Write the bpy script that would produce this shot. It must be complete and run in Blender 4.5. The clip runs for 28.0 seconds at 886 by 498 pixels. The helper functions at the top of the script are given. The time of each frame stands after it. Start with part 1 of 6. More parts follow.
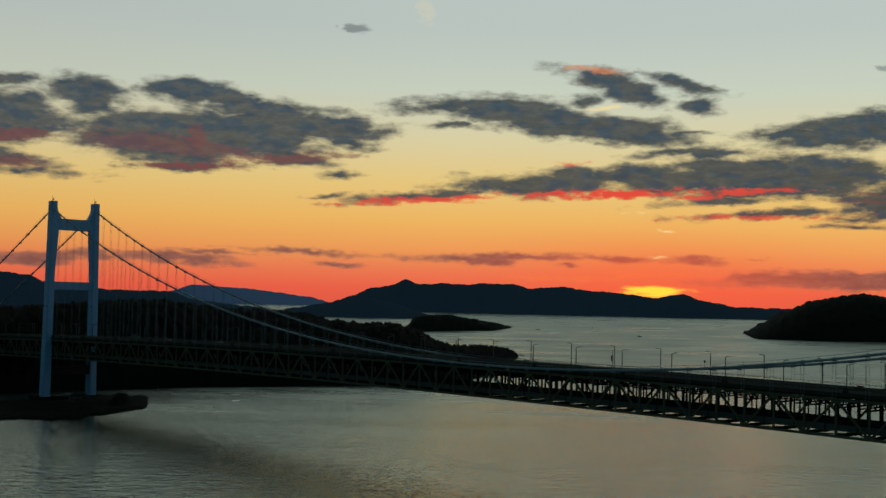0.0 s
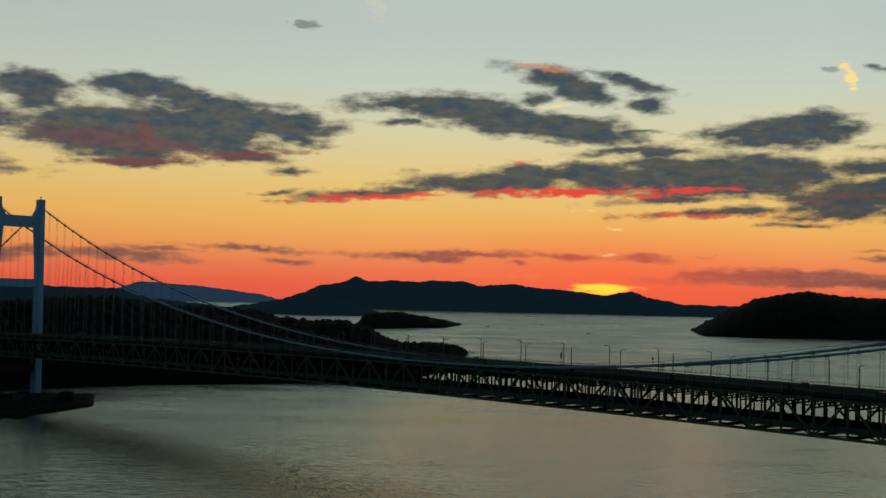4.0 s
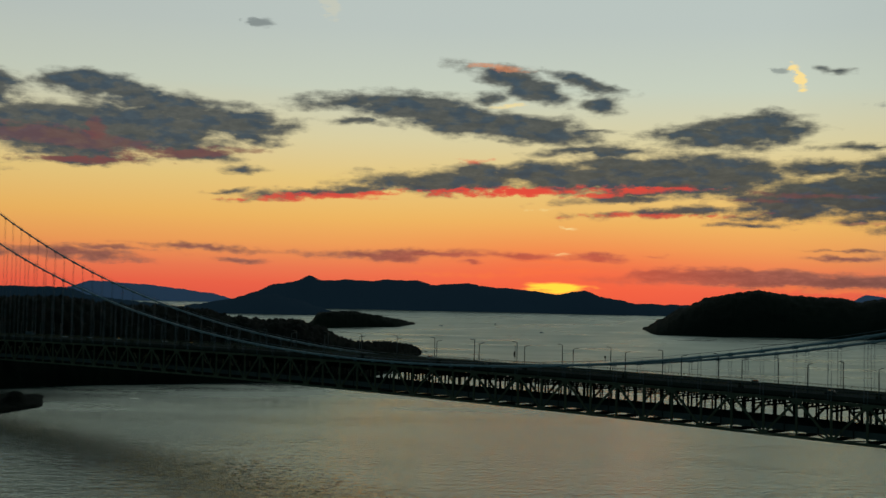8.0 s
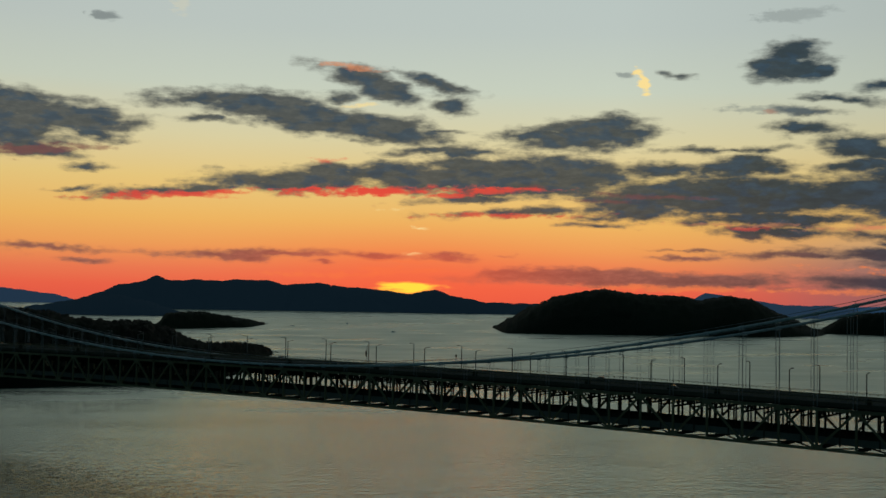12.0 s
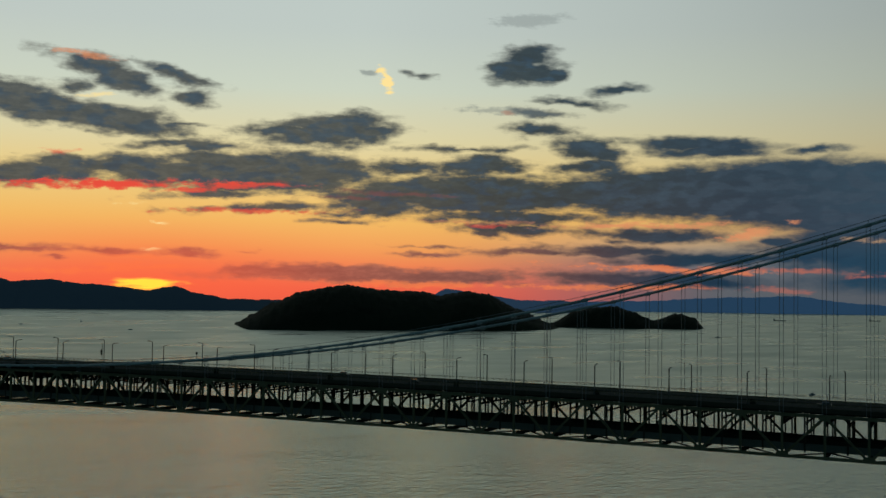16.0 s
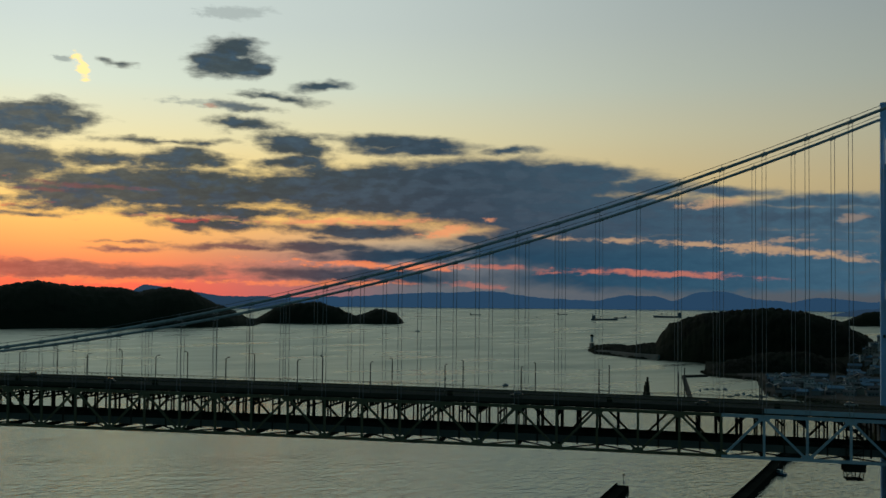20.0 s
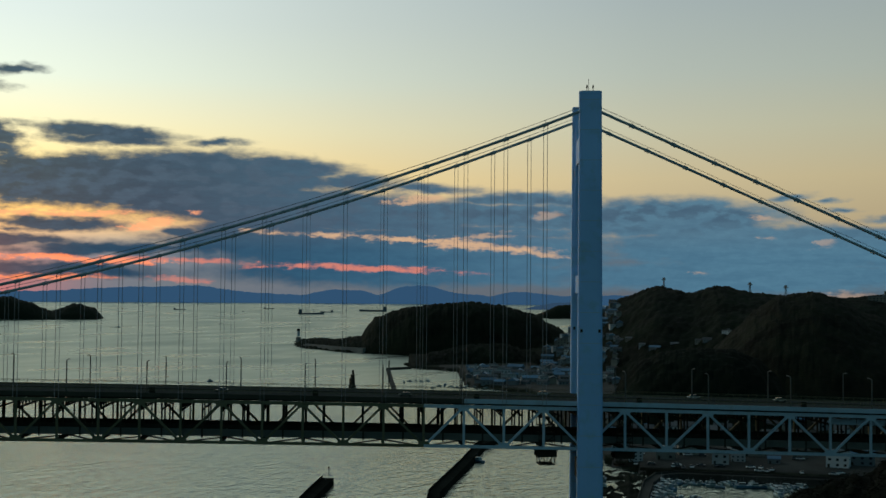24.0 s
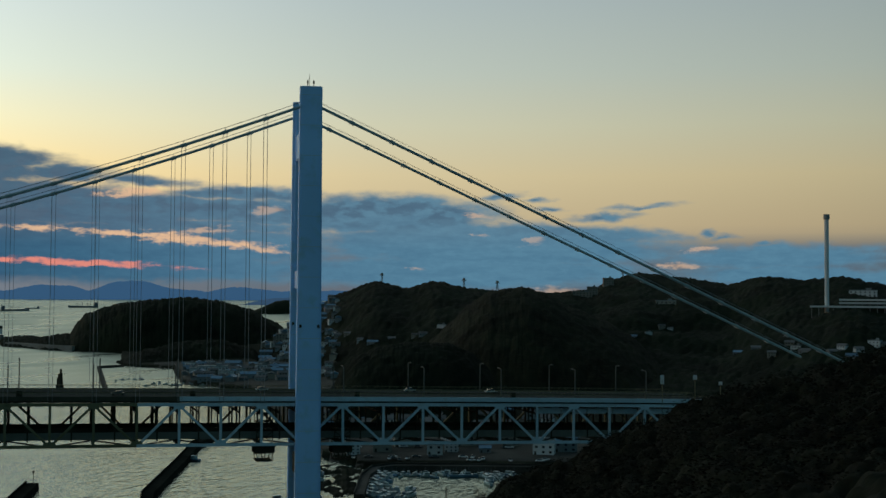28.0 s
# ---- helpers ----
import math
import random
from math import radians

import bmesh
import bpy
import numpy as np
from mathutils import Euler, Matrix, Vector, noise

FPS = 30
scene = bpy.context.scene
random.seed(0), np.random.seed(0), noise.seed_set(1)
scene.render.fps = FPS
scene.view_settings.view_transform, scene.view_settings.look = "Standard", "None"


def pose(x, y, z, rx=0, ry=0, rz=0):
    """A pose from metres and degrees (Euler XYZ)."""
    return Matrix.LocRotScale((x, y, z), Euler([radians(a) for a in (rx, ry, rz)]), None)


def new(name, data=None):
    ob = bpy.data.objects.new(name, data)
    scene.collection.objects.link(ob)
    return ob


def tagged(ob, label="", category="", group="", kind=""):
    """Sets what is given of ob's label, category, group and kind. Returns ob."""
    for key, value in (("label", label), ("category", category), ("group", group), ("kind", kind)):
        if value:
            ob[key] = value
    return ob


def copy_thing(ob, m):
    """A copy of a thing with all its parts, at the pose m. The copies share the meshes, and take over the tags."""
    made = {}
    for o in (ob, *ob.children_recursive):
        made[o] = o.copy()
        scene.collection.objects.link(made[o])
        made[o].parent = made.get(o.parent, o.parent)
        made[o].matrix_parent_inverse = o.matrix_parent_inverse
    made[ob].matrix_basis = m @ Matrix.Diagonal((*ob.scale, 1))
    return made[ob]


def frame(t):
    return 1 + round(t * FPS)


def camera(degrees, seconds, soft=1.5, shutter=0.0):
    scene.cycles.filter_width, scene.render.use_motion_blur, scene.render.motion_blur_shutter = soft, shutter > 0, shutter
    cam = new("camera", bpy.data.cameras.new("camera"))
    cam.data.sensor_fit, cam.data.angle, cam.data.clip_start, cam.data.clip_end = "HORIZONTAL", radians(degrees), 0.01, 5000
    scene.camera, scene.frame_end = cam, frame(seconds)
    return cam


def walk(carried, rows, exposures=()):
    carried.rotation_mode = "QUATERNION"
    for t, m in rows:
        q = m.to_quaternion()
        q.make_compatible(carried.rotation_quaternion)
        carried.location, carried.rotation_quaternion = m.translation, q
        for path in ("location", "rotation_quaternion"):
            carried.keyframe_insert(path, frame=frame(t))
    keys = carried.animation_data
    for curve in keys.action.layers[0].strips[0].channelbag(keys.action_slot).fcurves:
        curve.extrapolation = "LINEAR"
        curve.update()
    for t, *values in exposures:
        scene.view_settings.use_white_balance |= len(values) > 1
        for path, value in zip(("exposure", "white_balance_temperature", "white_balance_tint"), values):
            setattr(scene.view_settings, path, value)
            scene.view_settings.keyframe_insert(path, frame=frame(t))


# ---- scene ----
EYE = 81.1
cam = camera(40.69, 28.0)
# seconds, turn to the right, tilt up, lean to the left: the camera turns where it stands
ROWS = [
    (0.0, 0.000, 2.435, 1.252),
    (0.5, 0.217, 2.426, 1.265),
    (1.0, 0.581, 2.416, 1.277),
    (1.5, 0.944, 2.408, 1.296),
    (2.0, 1.317, 2.409, 1.305),
    (2.5, 1.687, 2.399, 1.317),
    (3.0, 1.918, 2.383, 1.334),
    (3.5, 2.148, 2.365, 1.321),
    (5.5, 3.033, 2.348, 1.307),
    (6.0, 3.225, 2.349, 1.305),
    (6.5, 3.464, 2.353, 1.301),
    (7.0, 3.787, 2.362, 1.297),
    (7.5, 4.196, 2.364, 1.285),
    (8.0, 4.607, 2.363, 1.289),
    (8.5, 5.081, 2.374, 1.284),
    (9.0, 5.573, 2.386, 1.256),
    (9.5, 6.064, 2.400, 1.218),
    (10.0, 6.963, 2.419, 1.184),
    (10.5, 8.007, 2.440, 1.150),
    (11.0, 9.056, 2.459, 1.105),
    (11.5, 10.204, 2.464, 1.062),
    (12.0, 11.711, 2.478, 1.026),
    (12.5, 13.321, 2.484, 0.970),
    (14.5, 19.045, 2.484, 0.893),
    (15.0, 20.672, 2.489, 0.837),
    (15.5, 22.325, 2.486, 0.800),
    (16.0, 23.982, 2.472, 0.768),
    (16.5, 25.657, 2.472, 0.732),
    (17.0, 27.354, 2.470, 0.698),
    (17.5, 29.168, 2.469, 0.660),
    (18.0, 30.984, 2.454, 0.624),
    (18.5, 32.790, 2.446, 0.579),
    (19.0, 34.604, 2.434, 0.551),
    (19.5, 36.386, 2.423, 0.531),
    (20.0, 38.143, 2.417, 0.521),
    (20.5, 39.899, 2.404, 0.523),
    (21.0, 41.638, 2.384, 0.520),
    (21.5, 43.394, 2.357, 0.499),
    (23.5, 50.376, 2.279, 0.462),
    (24.0, 52.125, 2.254, 0.436),
    (24.5, 53.876, 2.234, 0.430),
    (25.0, 55.575, 2.214, 0.422),
    (25.5, 57.302, 2.199, 0.406),
    (26.0, 58.969, 2.182, 0.390),
    (26.5, 60.615, 2.165, 0.383),
    (27.0, 62.267, 2.150, 0.376),
    (27.5, 63.901, 2.139, 0.380),
    (28.0, 65.526, 2.123, 0.375),
]
walk(cam, [(t, pose(0, 0, EYE, 0, 0, -turn) @ pose(0, 0, 0, 90 + tilt, 0, 0) @ pose(0, 0, 0, 0, 0, lean)) for t, turn, tilt, lean in ROWS],
     exposures=[(0, -0.45), (13, -0.45), (17, -0.33), (21, 0.02), (24, 0.40), (28, 0.60)])

# ---------------------------------------------------------------- sky and light
world = bpy.data.worlds.new("evening_sky")
scene.world = world
world.use_nodes = True
WT = world.node_tree
WT.nodes.clear()


def wn(kind, **values):
    n = WT.nodes.new(kind)
    for key, value in values.items():
        if key == "op":
            n.operation = value
        else:
            n.inputs[int(key[1:])].default_value = value
    return n


def wmath(op, a, b=None, c=None, clamp=False):
    n = WT.nodes.new("ShaderNodeMath")
    n.operation, n.use_clamp = op, clamp
    for k, value in enumerate((a, b, c)):
        if value is None:
            continue
        if isinstance(value, (int, float)):
            n.inputs[k].default_value = value
        else:
            WT.links.new(value, n.inputs[k])
    return n.outputs[0]


def wmix(fac, a, b, blend="MIX"):
    n = WT.nodes.new("ShaderNodeMix")
    n.data_type, n.blend_type = "RGBA", blend
    for k, value in ((0, fac), (6, a), (7, b)):
        if isinstance(value, (int, float)):
            n.inputs[k].default_value = value
        elif isinstance(value, tuple):
            n.inputs[k].default_value = (*value, 1)
        else:
            WT.links.new(value, n.inputs[k])
    return n.outputs[2]


def wramp(value, stops, low, high):
    """A colour ramp over degrees from low to high."""
    n = WT.nodes.new("ShaderNodeValToRGB")
    n.color_ramp.interpolation = "EASE" if len(stops) < 3 else "LINEAR"
    while len(n.color_ramp.elements) < len(stops):
        n.color_ramp.elements.new(0.5)
    for e, (at, col) in zip(n.color_ramp.elements, stops):
        e.position, e.color = (at - low) / (high - low), (*col, 1)
    m = WT.nodes.new("ShaderNodeMapRange")
    m.inputs[1].default_value, m.inputs[2].default_value = low, high
    WT.links.new(value, m.inputs[0])
    WT.links.new(m.outputs[0], n.inputs[0])
    return n.outputs[0]


def wsmooth(value, low, high):
    n = WT.nodes.new("ShaderNodeMapRange")
    n.interpolation_type = "SMOOTHSTEP"
    n.inputs[1].default_value, n.inputs[2].default_value = low, high
    WT.links.new(value, n.inputs[0])
    return n.outputs[0]


coord = WT.nodes.new("ShaderNodeTexCoord")
split = WT.nodes.new("ShaderNodeSeparateXYZ")
WT.links.new(coord.outputs["Generated"], split.inputs[0])
DEG = 180 / math.pi
azimuth = wmath("MULTIPLY", wmath("ARCTAN2", split.outputs[0], split.outputs[1]), DEG)
height = wmath("MULTIPLY", wmath("ARCSINE", split.outputs[2]), DEG)

# clear sky: over the sunset, and over the darker quarter to its right
west = wramp(height, [(-2, (0.60, 0.10, 0.06)), (0.4, (0.86, 0.115, 0.062)), (1.4, (0.86, 0.20, 0.085)), (2.5, (0.88, 0.35, 0.10)), (3.8, (0.88, 0.48, 0.125)),
                      (5.6, (0.82, 0.58, 0.21)), (7.6, (0.72, 0.635, 0.37)), (10.0, (0.585, 0.63, 0.52)), (12.8, (0.51, 0.565, 0.53)),
                      (18, (0.48, 0.55, 0.54)), (26, (0.42, 0.49, 0.49)), (38, (0.25, 0.30, 0.31)), (55, (0.04, 0.07, 0.09)), (90, (0.012, 0.032, 0.05))], -10, 90)
north = wramp(height, [(-2, (0.07, 0.11, 0.17)), (0.5, (0.125, 0.135, 0.155)), (2.0, (0.14, 0.16, 0.19)), (3.0, (0.56, 0.42, 0.25)),
                       (5.6, (0.66, 0.525, 0.31)), (8.0, (0.60, 0.56, 0.40)), (10.5, (0.50, 0.53, 0.46)), (14, (0.42, 0.47, 0.465)),
                       (19, (0.46, 0.53, 0.51)), (26, (0.46, 0.52, 0.51)), (38, (0.30, 0.35, 0.36)), (55, (0.04, 0.07, 0.09)), (90, (0.012, 0.032, 0.05))], -10, 90)
east = wramp(height, [(-2, (0.03, 0.07, 0.10)), (4, (0.046, 0.114, 0.132)), (20, (0.050, 0.126, 0.146)), (50, (0.02, 0.055, 0.08)), (90, (0.012, 0.032, 0.05))], -10, 90)
gain = wramp(azimuth, [(-30, (1.17, 1.17, 1.17)), (0, (1.32, 1.34, 1.34)), (20, (1.34, 1.37, 1.37)), (34, (1.15, 1.18, 1.18)), (48, (0.89, 0.92, 0.92)), (62, (0.68, 0.72, 0.73)), (90, (0.45, 0.49, 0.50))], -40, 100)
sky = wmix(1.0, wmix(wmath("MAXIMUM", wsmooth(azimuth, 26, 66), wmath("MULTIPLY", wsmooth(azimuth, 22, 38), wsmooth(height, 4.4, 2.2))), west, north), gain, "MULTIPLY")
turned = wmath("ABSOLUTE", wmath("SUBTRACT", azimuth, 25.0))
sky = wmix(wsmooth(turned, 58, 92), sky, east)

# fine structure of the clouds: position in degrees, drawn out sideways
flat = WT.nodes.new("ShaderNodeCombineXYZ")
WT.links.new(azimuth, flat.inputs[0])
WT.links.new(wmath("MULTIPLY", height, 2.3), flat.inputs[1])
long = WT.nodes.new("ShaderNodeCombineXYZ")
WT.links.new(wmath("MULTIPLY", azimuth, 0.55), long.inputs[0])
WT.links.new(wmath("MULTIPLY", height, 3.4), long.inputs[1])


def wnoise(vector, scale, detail, roughness):
    n = WT.nodes.new("ShaderNodeTexNoise")
    n.inputs["Scale"].default_value, n.inputs["Detail"].default_value, n.inputs["Roughness"].default_value = scale, detail, roughness
    WT.links.new(vector.outputs[0], n.inputs["Vector"])
    return n


puffs = wnoise(flat, 0.55, 5, 0.58)
swirl = wnoise(flat, 0.9, 4, 0.5)
wisps = wnoise(long, 0.75, 6, 0.6)
fine = wnoise(flat, 1.7, 5, 0.62)
lumps = WT.nodes.new("ShaderNodeSeparateXYZ")
WT.links.new(swirl.outputs["Color"], lumps.inputs[0])
AZ = wmath("ADD", azimuth, wmath("MULTIPLY", wmath("SUBTRACT", lumps.outputs[0], 0.5), 1.6))
EL = wmath("ADD", height, wmath("MULTIPLY", wmath("SUBTRACT", lumps.outputs[1], 0.5), 0.55))

# one cloud: a tilted ellipse round (az, el); its depth falls from the middle to nought at the rim and below outside
grp = bpy.data.node_groups.new("cloud", "ShaderNodeTree")
for nm in ("az", "el", "c", "s", "w", "h", "depth"):
    grp.interface.new_socket(nm, in_out="INPUT", socket_type="NodeSocketFloat")
grp.interface.new_socket("body", in_out="OUTPUT", socket_type="NodeSocketFloat")
gi, go = grp.nodes.new("NodeGroupInput"), grp.nodes.new("NodeGroupOutput")


def gmath(op, a, b=0.0):
    n = grp.nodes.new("ShaderNodeMath")
    n.operation = op
    for k, value in enumerate((a, b)):
        if isinstance(value, (int, float)):
            n.inputs[k].default_value = value
        else:
            grp.links.new(value, n.inputs[k])
    return n.outputs[0]


ga = gmath("ADD", gmath("MULTIPLY", gi.outputs[0], gi.outputs[2]), gmath("MULTIPLY", gi.outputs[1], gi.outputs[3]))
gb = gmath("SUBTRACT", gmath("MULTIPLY", gi.outputs[1], gi.outputs[2]), gmath("MULTIPLY", gi.outputs[0], gi.outputs[3]))
qa, qb = gmath("DIVIDE", ga, gi.outputs[4]), gmath("DIVIDE", gb, gi.outputs[5])
q = gmath("SQRT", gmath("ADD", gmath("MULTIPLY", qa, qa), gmath("MULTIPLY", qb, qb)))
grp.links.new(gmath("MULTIPLY", gmath("SUBTRACT", 1.0, q), gi.outputs[6]), go.inputs[0])
bodies, chain_end = [], []


def puff(a, e, az, el, w, h, tilt):
    g = WT.nodes.new("ShaderNodeGroup")
    g.node_tree = grp
    # each one is worked out after the one before it
    last = 0.0 if not chain_end else chain_end[0]
    WT.links.new(wmath("SUBTRACT", wmath("MULTIPLY_ADD", last, 1e-6, a), az), g.inputs[0])
    WT.links.new(wmath("SUBTRACT", wmath("MULTIPLY_ADD", last, 1e-6, e), el), g.inputs[1])
    for k, value in zip((2, 3, 4, 5, 6), (math.cos(radians(tilt)), math.sin(radians(tilt)), w, h, math.sqrt(h))):
        g.inputs[k].default_value = value
    chain_end[:] = [g.outputs[0]]
    return g.outputs[0]


def cloud(az, el, w, h, tilt):
    one = puff(AZ, EL, az, el, w * 1.08, h * 1.18, tilt)
    # keep a running maximum
    bodies[:] = [wmath("MAXIMUM", bodies[0], one) if bodies else one]
    chain_end[:] = bodies


cloud(-20.12, 9.54, 1.93, 0.29, 3)
cloud(-16.80, 9.29, 2.00, 0.69, -1)
cloud(-16.47, 8.72, 1.47, 0.53, 13)
cloud(-20.45, 7.81, 2.93, 1.17, -1)
cloud(-12.26, 9.46, 2.55, 0.53, -3)
cloud(-11.95, 9.65, 1.71, 0.48, -5)
cloud(-10.22, 9.06, 2.14, 0.58, -7)
cloud(-13.56, 7.49, 4.69, 1.01, 1)
cloud(-10.62, 7.49, 5.51, 1.11, -0)
cloud(-8.22, 8.57, 2.28, 0.69, -5)
cloud(-5.98, 8.11, 3.43, 0.69, -1)
cloud(-4.67, 7.38, 1.53, 0.32, -7)
cloud(-12.14, 6.04, 3.05, 0.24, 2)
cloud(-7.23, 6.57, 2.42, 0.40, -4)
cloud(-13.24, 6.61, 3.62, 0.53, -3)
cloud(-4.22, 8.56, 0.93, 0.13, -5)
cloud(-4.90, 5.84, 0.97, 0.16, 4)
cloud(-20.04, 5.98, 2.36, 0.37, -5)
cloud(-19.06, 5.42, 2.37, 0.21, -1)
cloud(-5.77, 4.79, 0.94, 0.13, 6)
cloud(-18.60, 1.57, 3.16, 0.34, 4)
cloud(-12.47, 1.73, 2.98, 0.29, -2)
cloud(-11.07, 2.03, 2.09, 0.11, -2)
cloud(-6.63, 2.15, 3.41, 0.13, -2)
cloud(-5.23, 1.64, 1.35, 0.11, -3)
cloud(0.01, 9.30, 3.00, 0.40, 4)
cloud(2.80, 9.16, 3.33, 0.66, -2)
cloud(4.97, 8.65, 3.33, 0.74, -5)
cloud(8.45, 8.19, 3.55, 0.69, -6)
cloud(10.67, 7.19, 2.11, 0.21, 5)
cloud(0.44, 8.37, 1.50, 0.16, -0)
cloud(6.45, 9.55, 1.01, 0.29, 3)
cloud(7.96, 10.50, 2.76, 0.50, -13)
cloud(8.82, 9.94, 1.95, 0.53, -12)
cloud(11.02, 10.37, 2.04, 0.27, -14)
cloud(12.09, 9.25, 1.10, 0.40, -1)
cloud(11.58, 8.10, 1.31, 0.11, -2)
cloud(-1.11, 4.92, 4.21, 0.27, 5)
cloud(4.68, 5.56, 4.58, 0.56, 1)
cloud(6.31, 6.01, 1.75, 0.48, -4)
cloud(10.93, 5.77, 3.53, 0.64, 1)
cloud(12.63, 6.61, 2.07, 0.45, 1)
cloud(16.73, 6.17, 4.85, 0.79, -2)
cloud(14.78, 5.75, 6.33, 0.64, -0)
cloud(12.76, 7.17, 1.81, 0.21, -2)
cloud(13.15, 4.90, 3.09, 0.21, 3)
cloud(15.11, 4.30, 3.61, 0.21, 3)
cloud(20.83, 4.56, 2.61, 0.58, 1)
cloud(19.13, 4.07, 1.27, 0.19, 2)
cloud(18.86, 3.71, 1.50, 0.13, 0)
cloud(1.46, 1.98, 3.05, 0.24, -0)
cloud(3.67, 2.13, 3.91, 0.19, 1)
cloud(8.04, 2.10, 2.19, 0.19, -2)
cloud(5.88, 1.73, 0.35, 0.11, -1)
cloud(11.86, 2.10, 1.24, 0.16, -3)
cloud(14.62, 2.21, 0.69, 0.08, -0)
cloud(14.41, 1.30, 2.61, 0.24, 3)
cloud(18.40, 1.35, 5.05, 0.32, -0)
cloud(9.23, 6.07, 2.65, 0.58, 2)
cloud(16.52, 8.01, 2.39, 0.45, 4)
cloud(18.39, 7.89, 3.37, 0.72, 2)
cloud(19.31, 8.45, 2.16, 0.50, 1)
cloud(12.61, 7.02, 1.64, 0.27, 2)
cloud(14.04, 6.31, 3.82, 0.48, 2)
cloud(15.69, 5.48, 5.97, 0.48, 1)
cloud(25.18, 5.05, 7.30, 0.95, -0)
cloud(21.92, 6.30, 2.44, 0.40, 2)
cloud(25.58, 6.45, 2.72, 0.48, 1)
cloud(35.72, 5.17, 8.63, 1.17, -0)
cloud(40.62, 5.38, 6.82, 1.32, -1)
cloud(43.61, 6.18, 3.37, 0.42, -0)
cloud(20.80, 4.23, 2.50, 0.34, -0)
cloud(27.08, 4.03, 5.40, 0.37, -0)
cloud(18.98, 3.72, 1.21, 0.13, 1)
cloud(30.98, 7.25, 1.90, 0.61, -9)
cloud(30.85, 6.41, 2.01, 0.37, 4)
cloud(36.18, 7.45, 3.86, 0.37, -2)
cloud(36.49, 7.11, 3.37, 0.37, -1)
cloud(41.22, 7.16, 1.62, 0.19, 3)
cloud(24.76, 7.24, 3.26, 0.16, 1)
cloud(27.11, 3.45, 2.84, 0.29, -1)
cloud(26.30, 3.23, 0.95, 0.24, -3)
cloud(33.89, 3.20, 3.94, 0.34, -1)
cloud(32.09, 2.94, 0.80, 0.16, -6)
cloud(23.40, 2.56, 1.83, 0.08, 0)
cloud(23.00, 2.17, 1.42, 0.11, 0)
cloud(28.79, 2.36, 3.70, 0.19, -0)
cloud(32.45, 2.43, 3.84, 0.29, -2)
cloud(36.94, 2.12, 5.77, 0.34, 1)
cloud(14.92, 1.18, 3.04, 0.24, 2)
cloud(22.36, 1.13, 7.47, 0.32, 0)
cloud(33.69, 1.12, 6.55, 0.40, -1)
cloud(39.67, 2.91, 1.20, 0.29, -4)
cloud(43.58, 2.84, 3.85, 0.95, -1)
cloud(27.80, 10.95, 2.00, 0.64, 0)
cloud(27.93, 11.58, 1.59, 0.53, 2)
cloud(29.19, 10.81, 0.94, 0.40, 6)
cloud(32.26, 10.07, 1.30, 0.21, 4)
cloud(30.29, 9.45, 1.76, 0.24, -5)
cloud(28.41, 8.20, 1.76, 0.34, -1)
cloud(28.68, 8.98, 1.50, 0.19, -5)
cloud(22.76, 10.70, 0.79, 0.16, -8)
cloud(40.68, 5.37, 7.55, 1.11, 0)
cloud(44.68, 5.92, 3.42, 0.53, -0)
cloud(47.82, 5.40, 2.51, 0.42, -1)
cloud(51.39, 5.14, 2.90, 0.21, -2)
cloud(43.98, 4.19, 8.40, 0.95, -0)
cloud(56.30, 4.60, 3.92, 0.37, -1)
cloud(56.61, 3.83, 4.99, 0.69, -1)
cloud(50.76, 2.17, 10.83, 1.11, -0)
cloud(51.17, 1.11, 10.41, 0.69, -0)
cloud(44.95, 2.47, 6.92, 0.79, 0)
cloud(41.39, 7.23, 1.22, 0.16, 2)
cloud(54.12, 3.06, 7.47, 0.42, -1)
cloud(49.91, 3.76, 8.98, 0.79, 1)
cloud(51.11, 5.14, 3.07, 0.24, -1)
cloud(55.34, 4.67, 3.54, 0.29, 2)
cloud(62.89, 3.68, 5.61, 0.98, 0)
cloud(67.62, 2.30, 9.26, 1.11, -1)
cloud(72.49, 2.84, 4.66, 0.45, -3)
cloud(81.29, 1.76, 5.55, 0.58, -0)
cloud(66.36, 1.02, 10.14, 0.79, 0)
cloud(68.32, 4.68, 1.17, 0.19, 4)
cloud(70.20, 4.45, 0.63, 0.11, 1)
cloud(70.60, 4.04, 1.02, 0.13, -1)
cloud(73.00, 3.66, 1.84, 0.19, 3)
cloud(74.96, 4.15, 1.68, 0.13, 4)
cloud(78.07, 2.87, 0.50, 0.16, 6)
cloud(78.61, 2.66, 0.71, 0.13, 2)
cloud(80.62, 2.40, 0.49, 0.13, -2)
cloud(81.96, 0.84, 5.97, 0.58, -1)

rough = wmath("ADD", wmath("MULTIPLY", wmath("SUBTRACT", puffs.outputs[0], 0.5), 1.05),
              wmath("ADD", wmath("MULTIPLY", wmath("SUBTRACT", wisps.outputs[0], 0.5), 0.55), wmath("MULTIPLY", wmath("SUBTRACT", fine.outputs[0], 0.5), 0.34)))
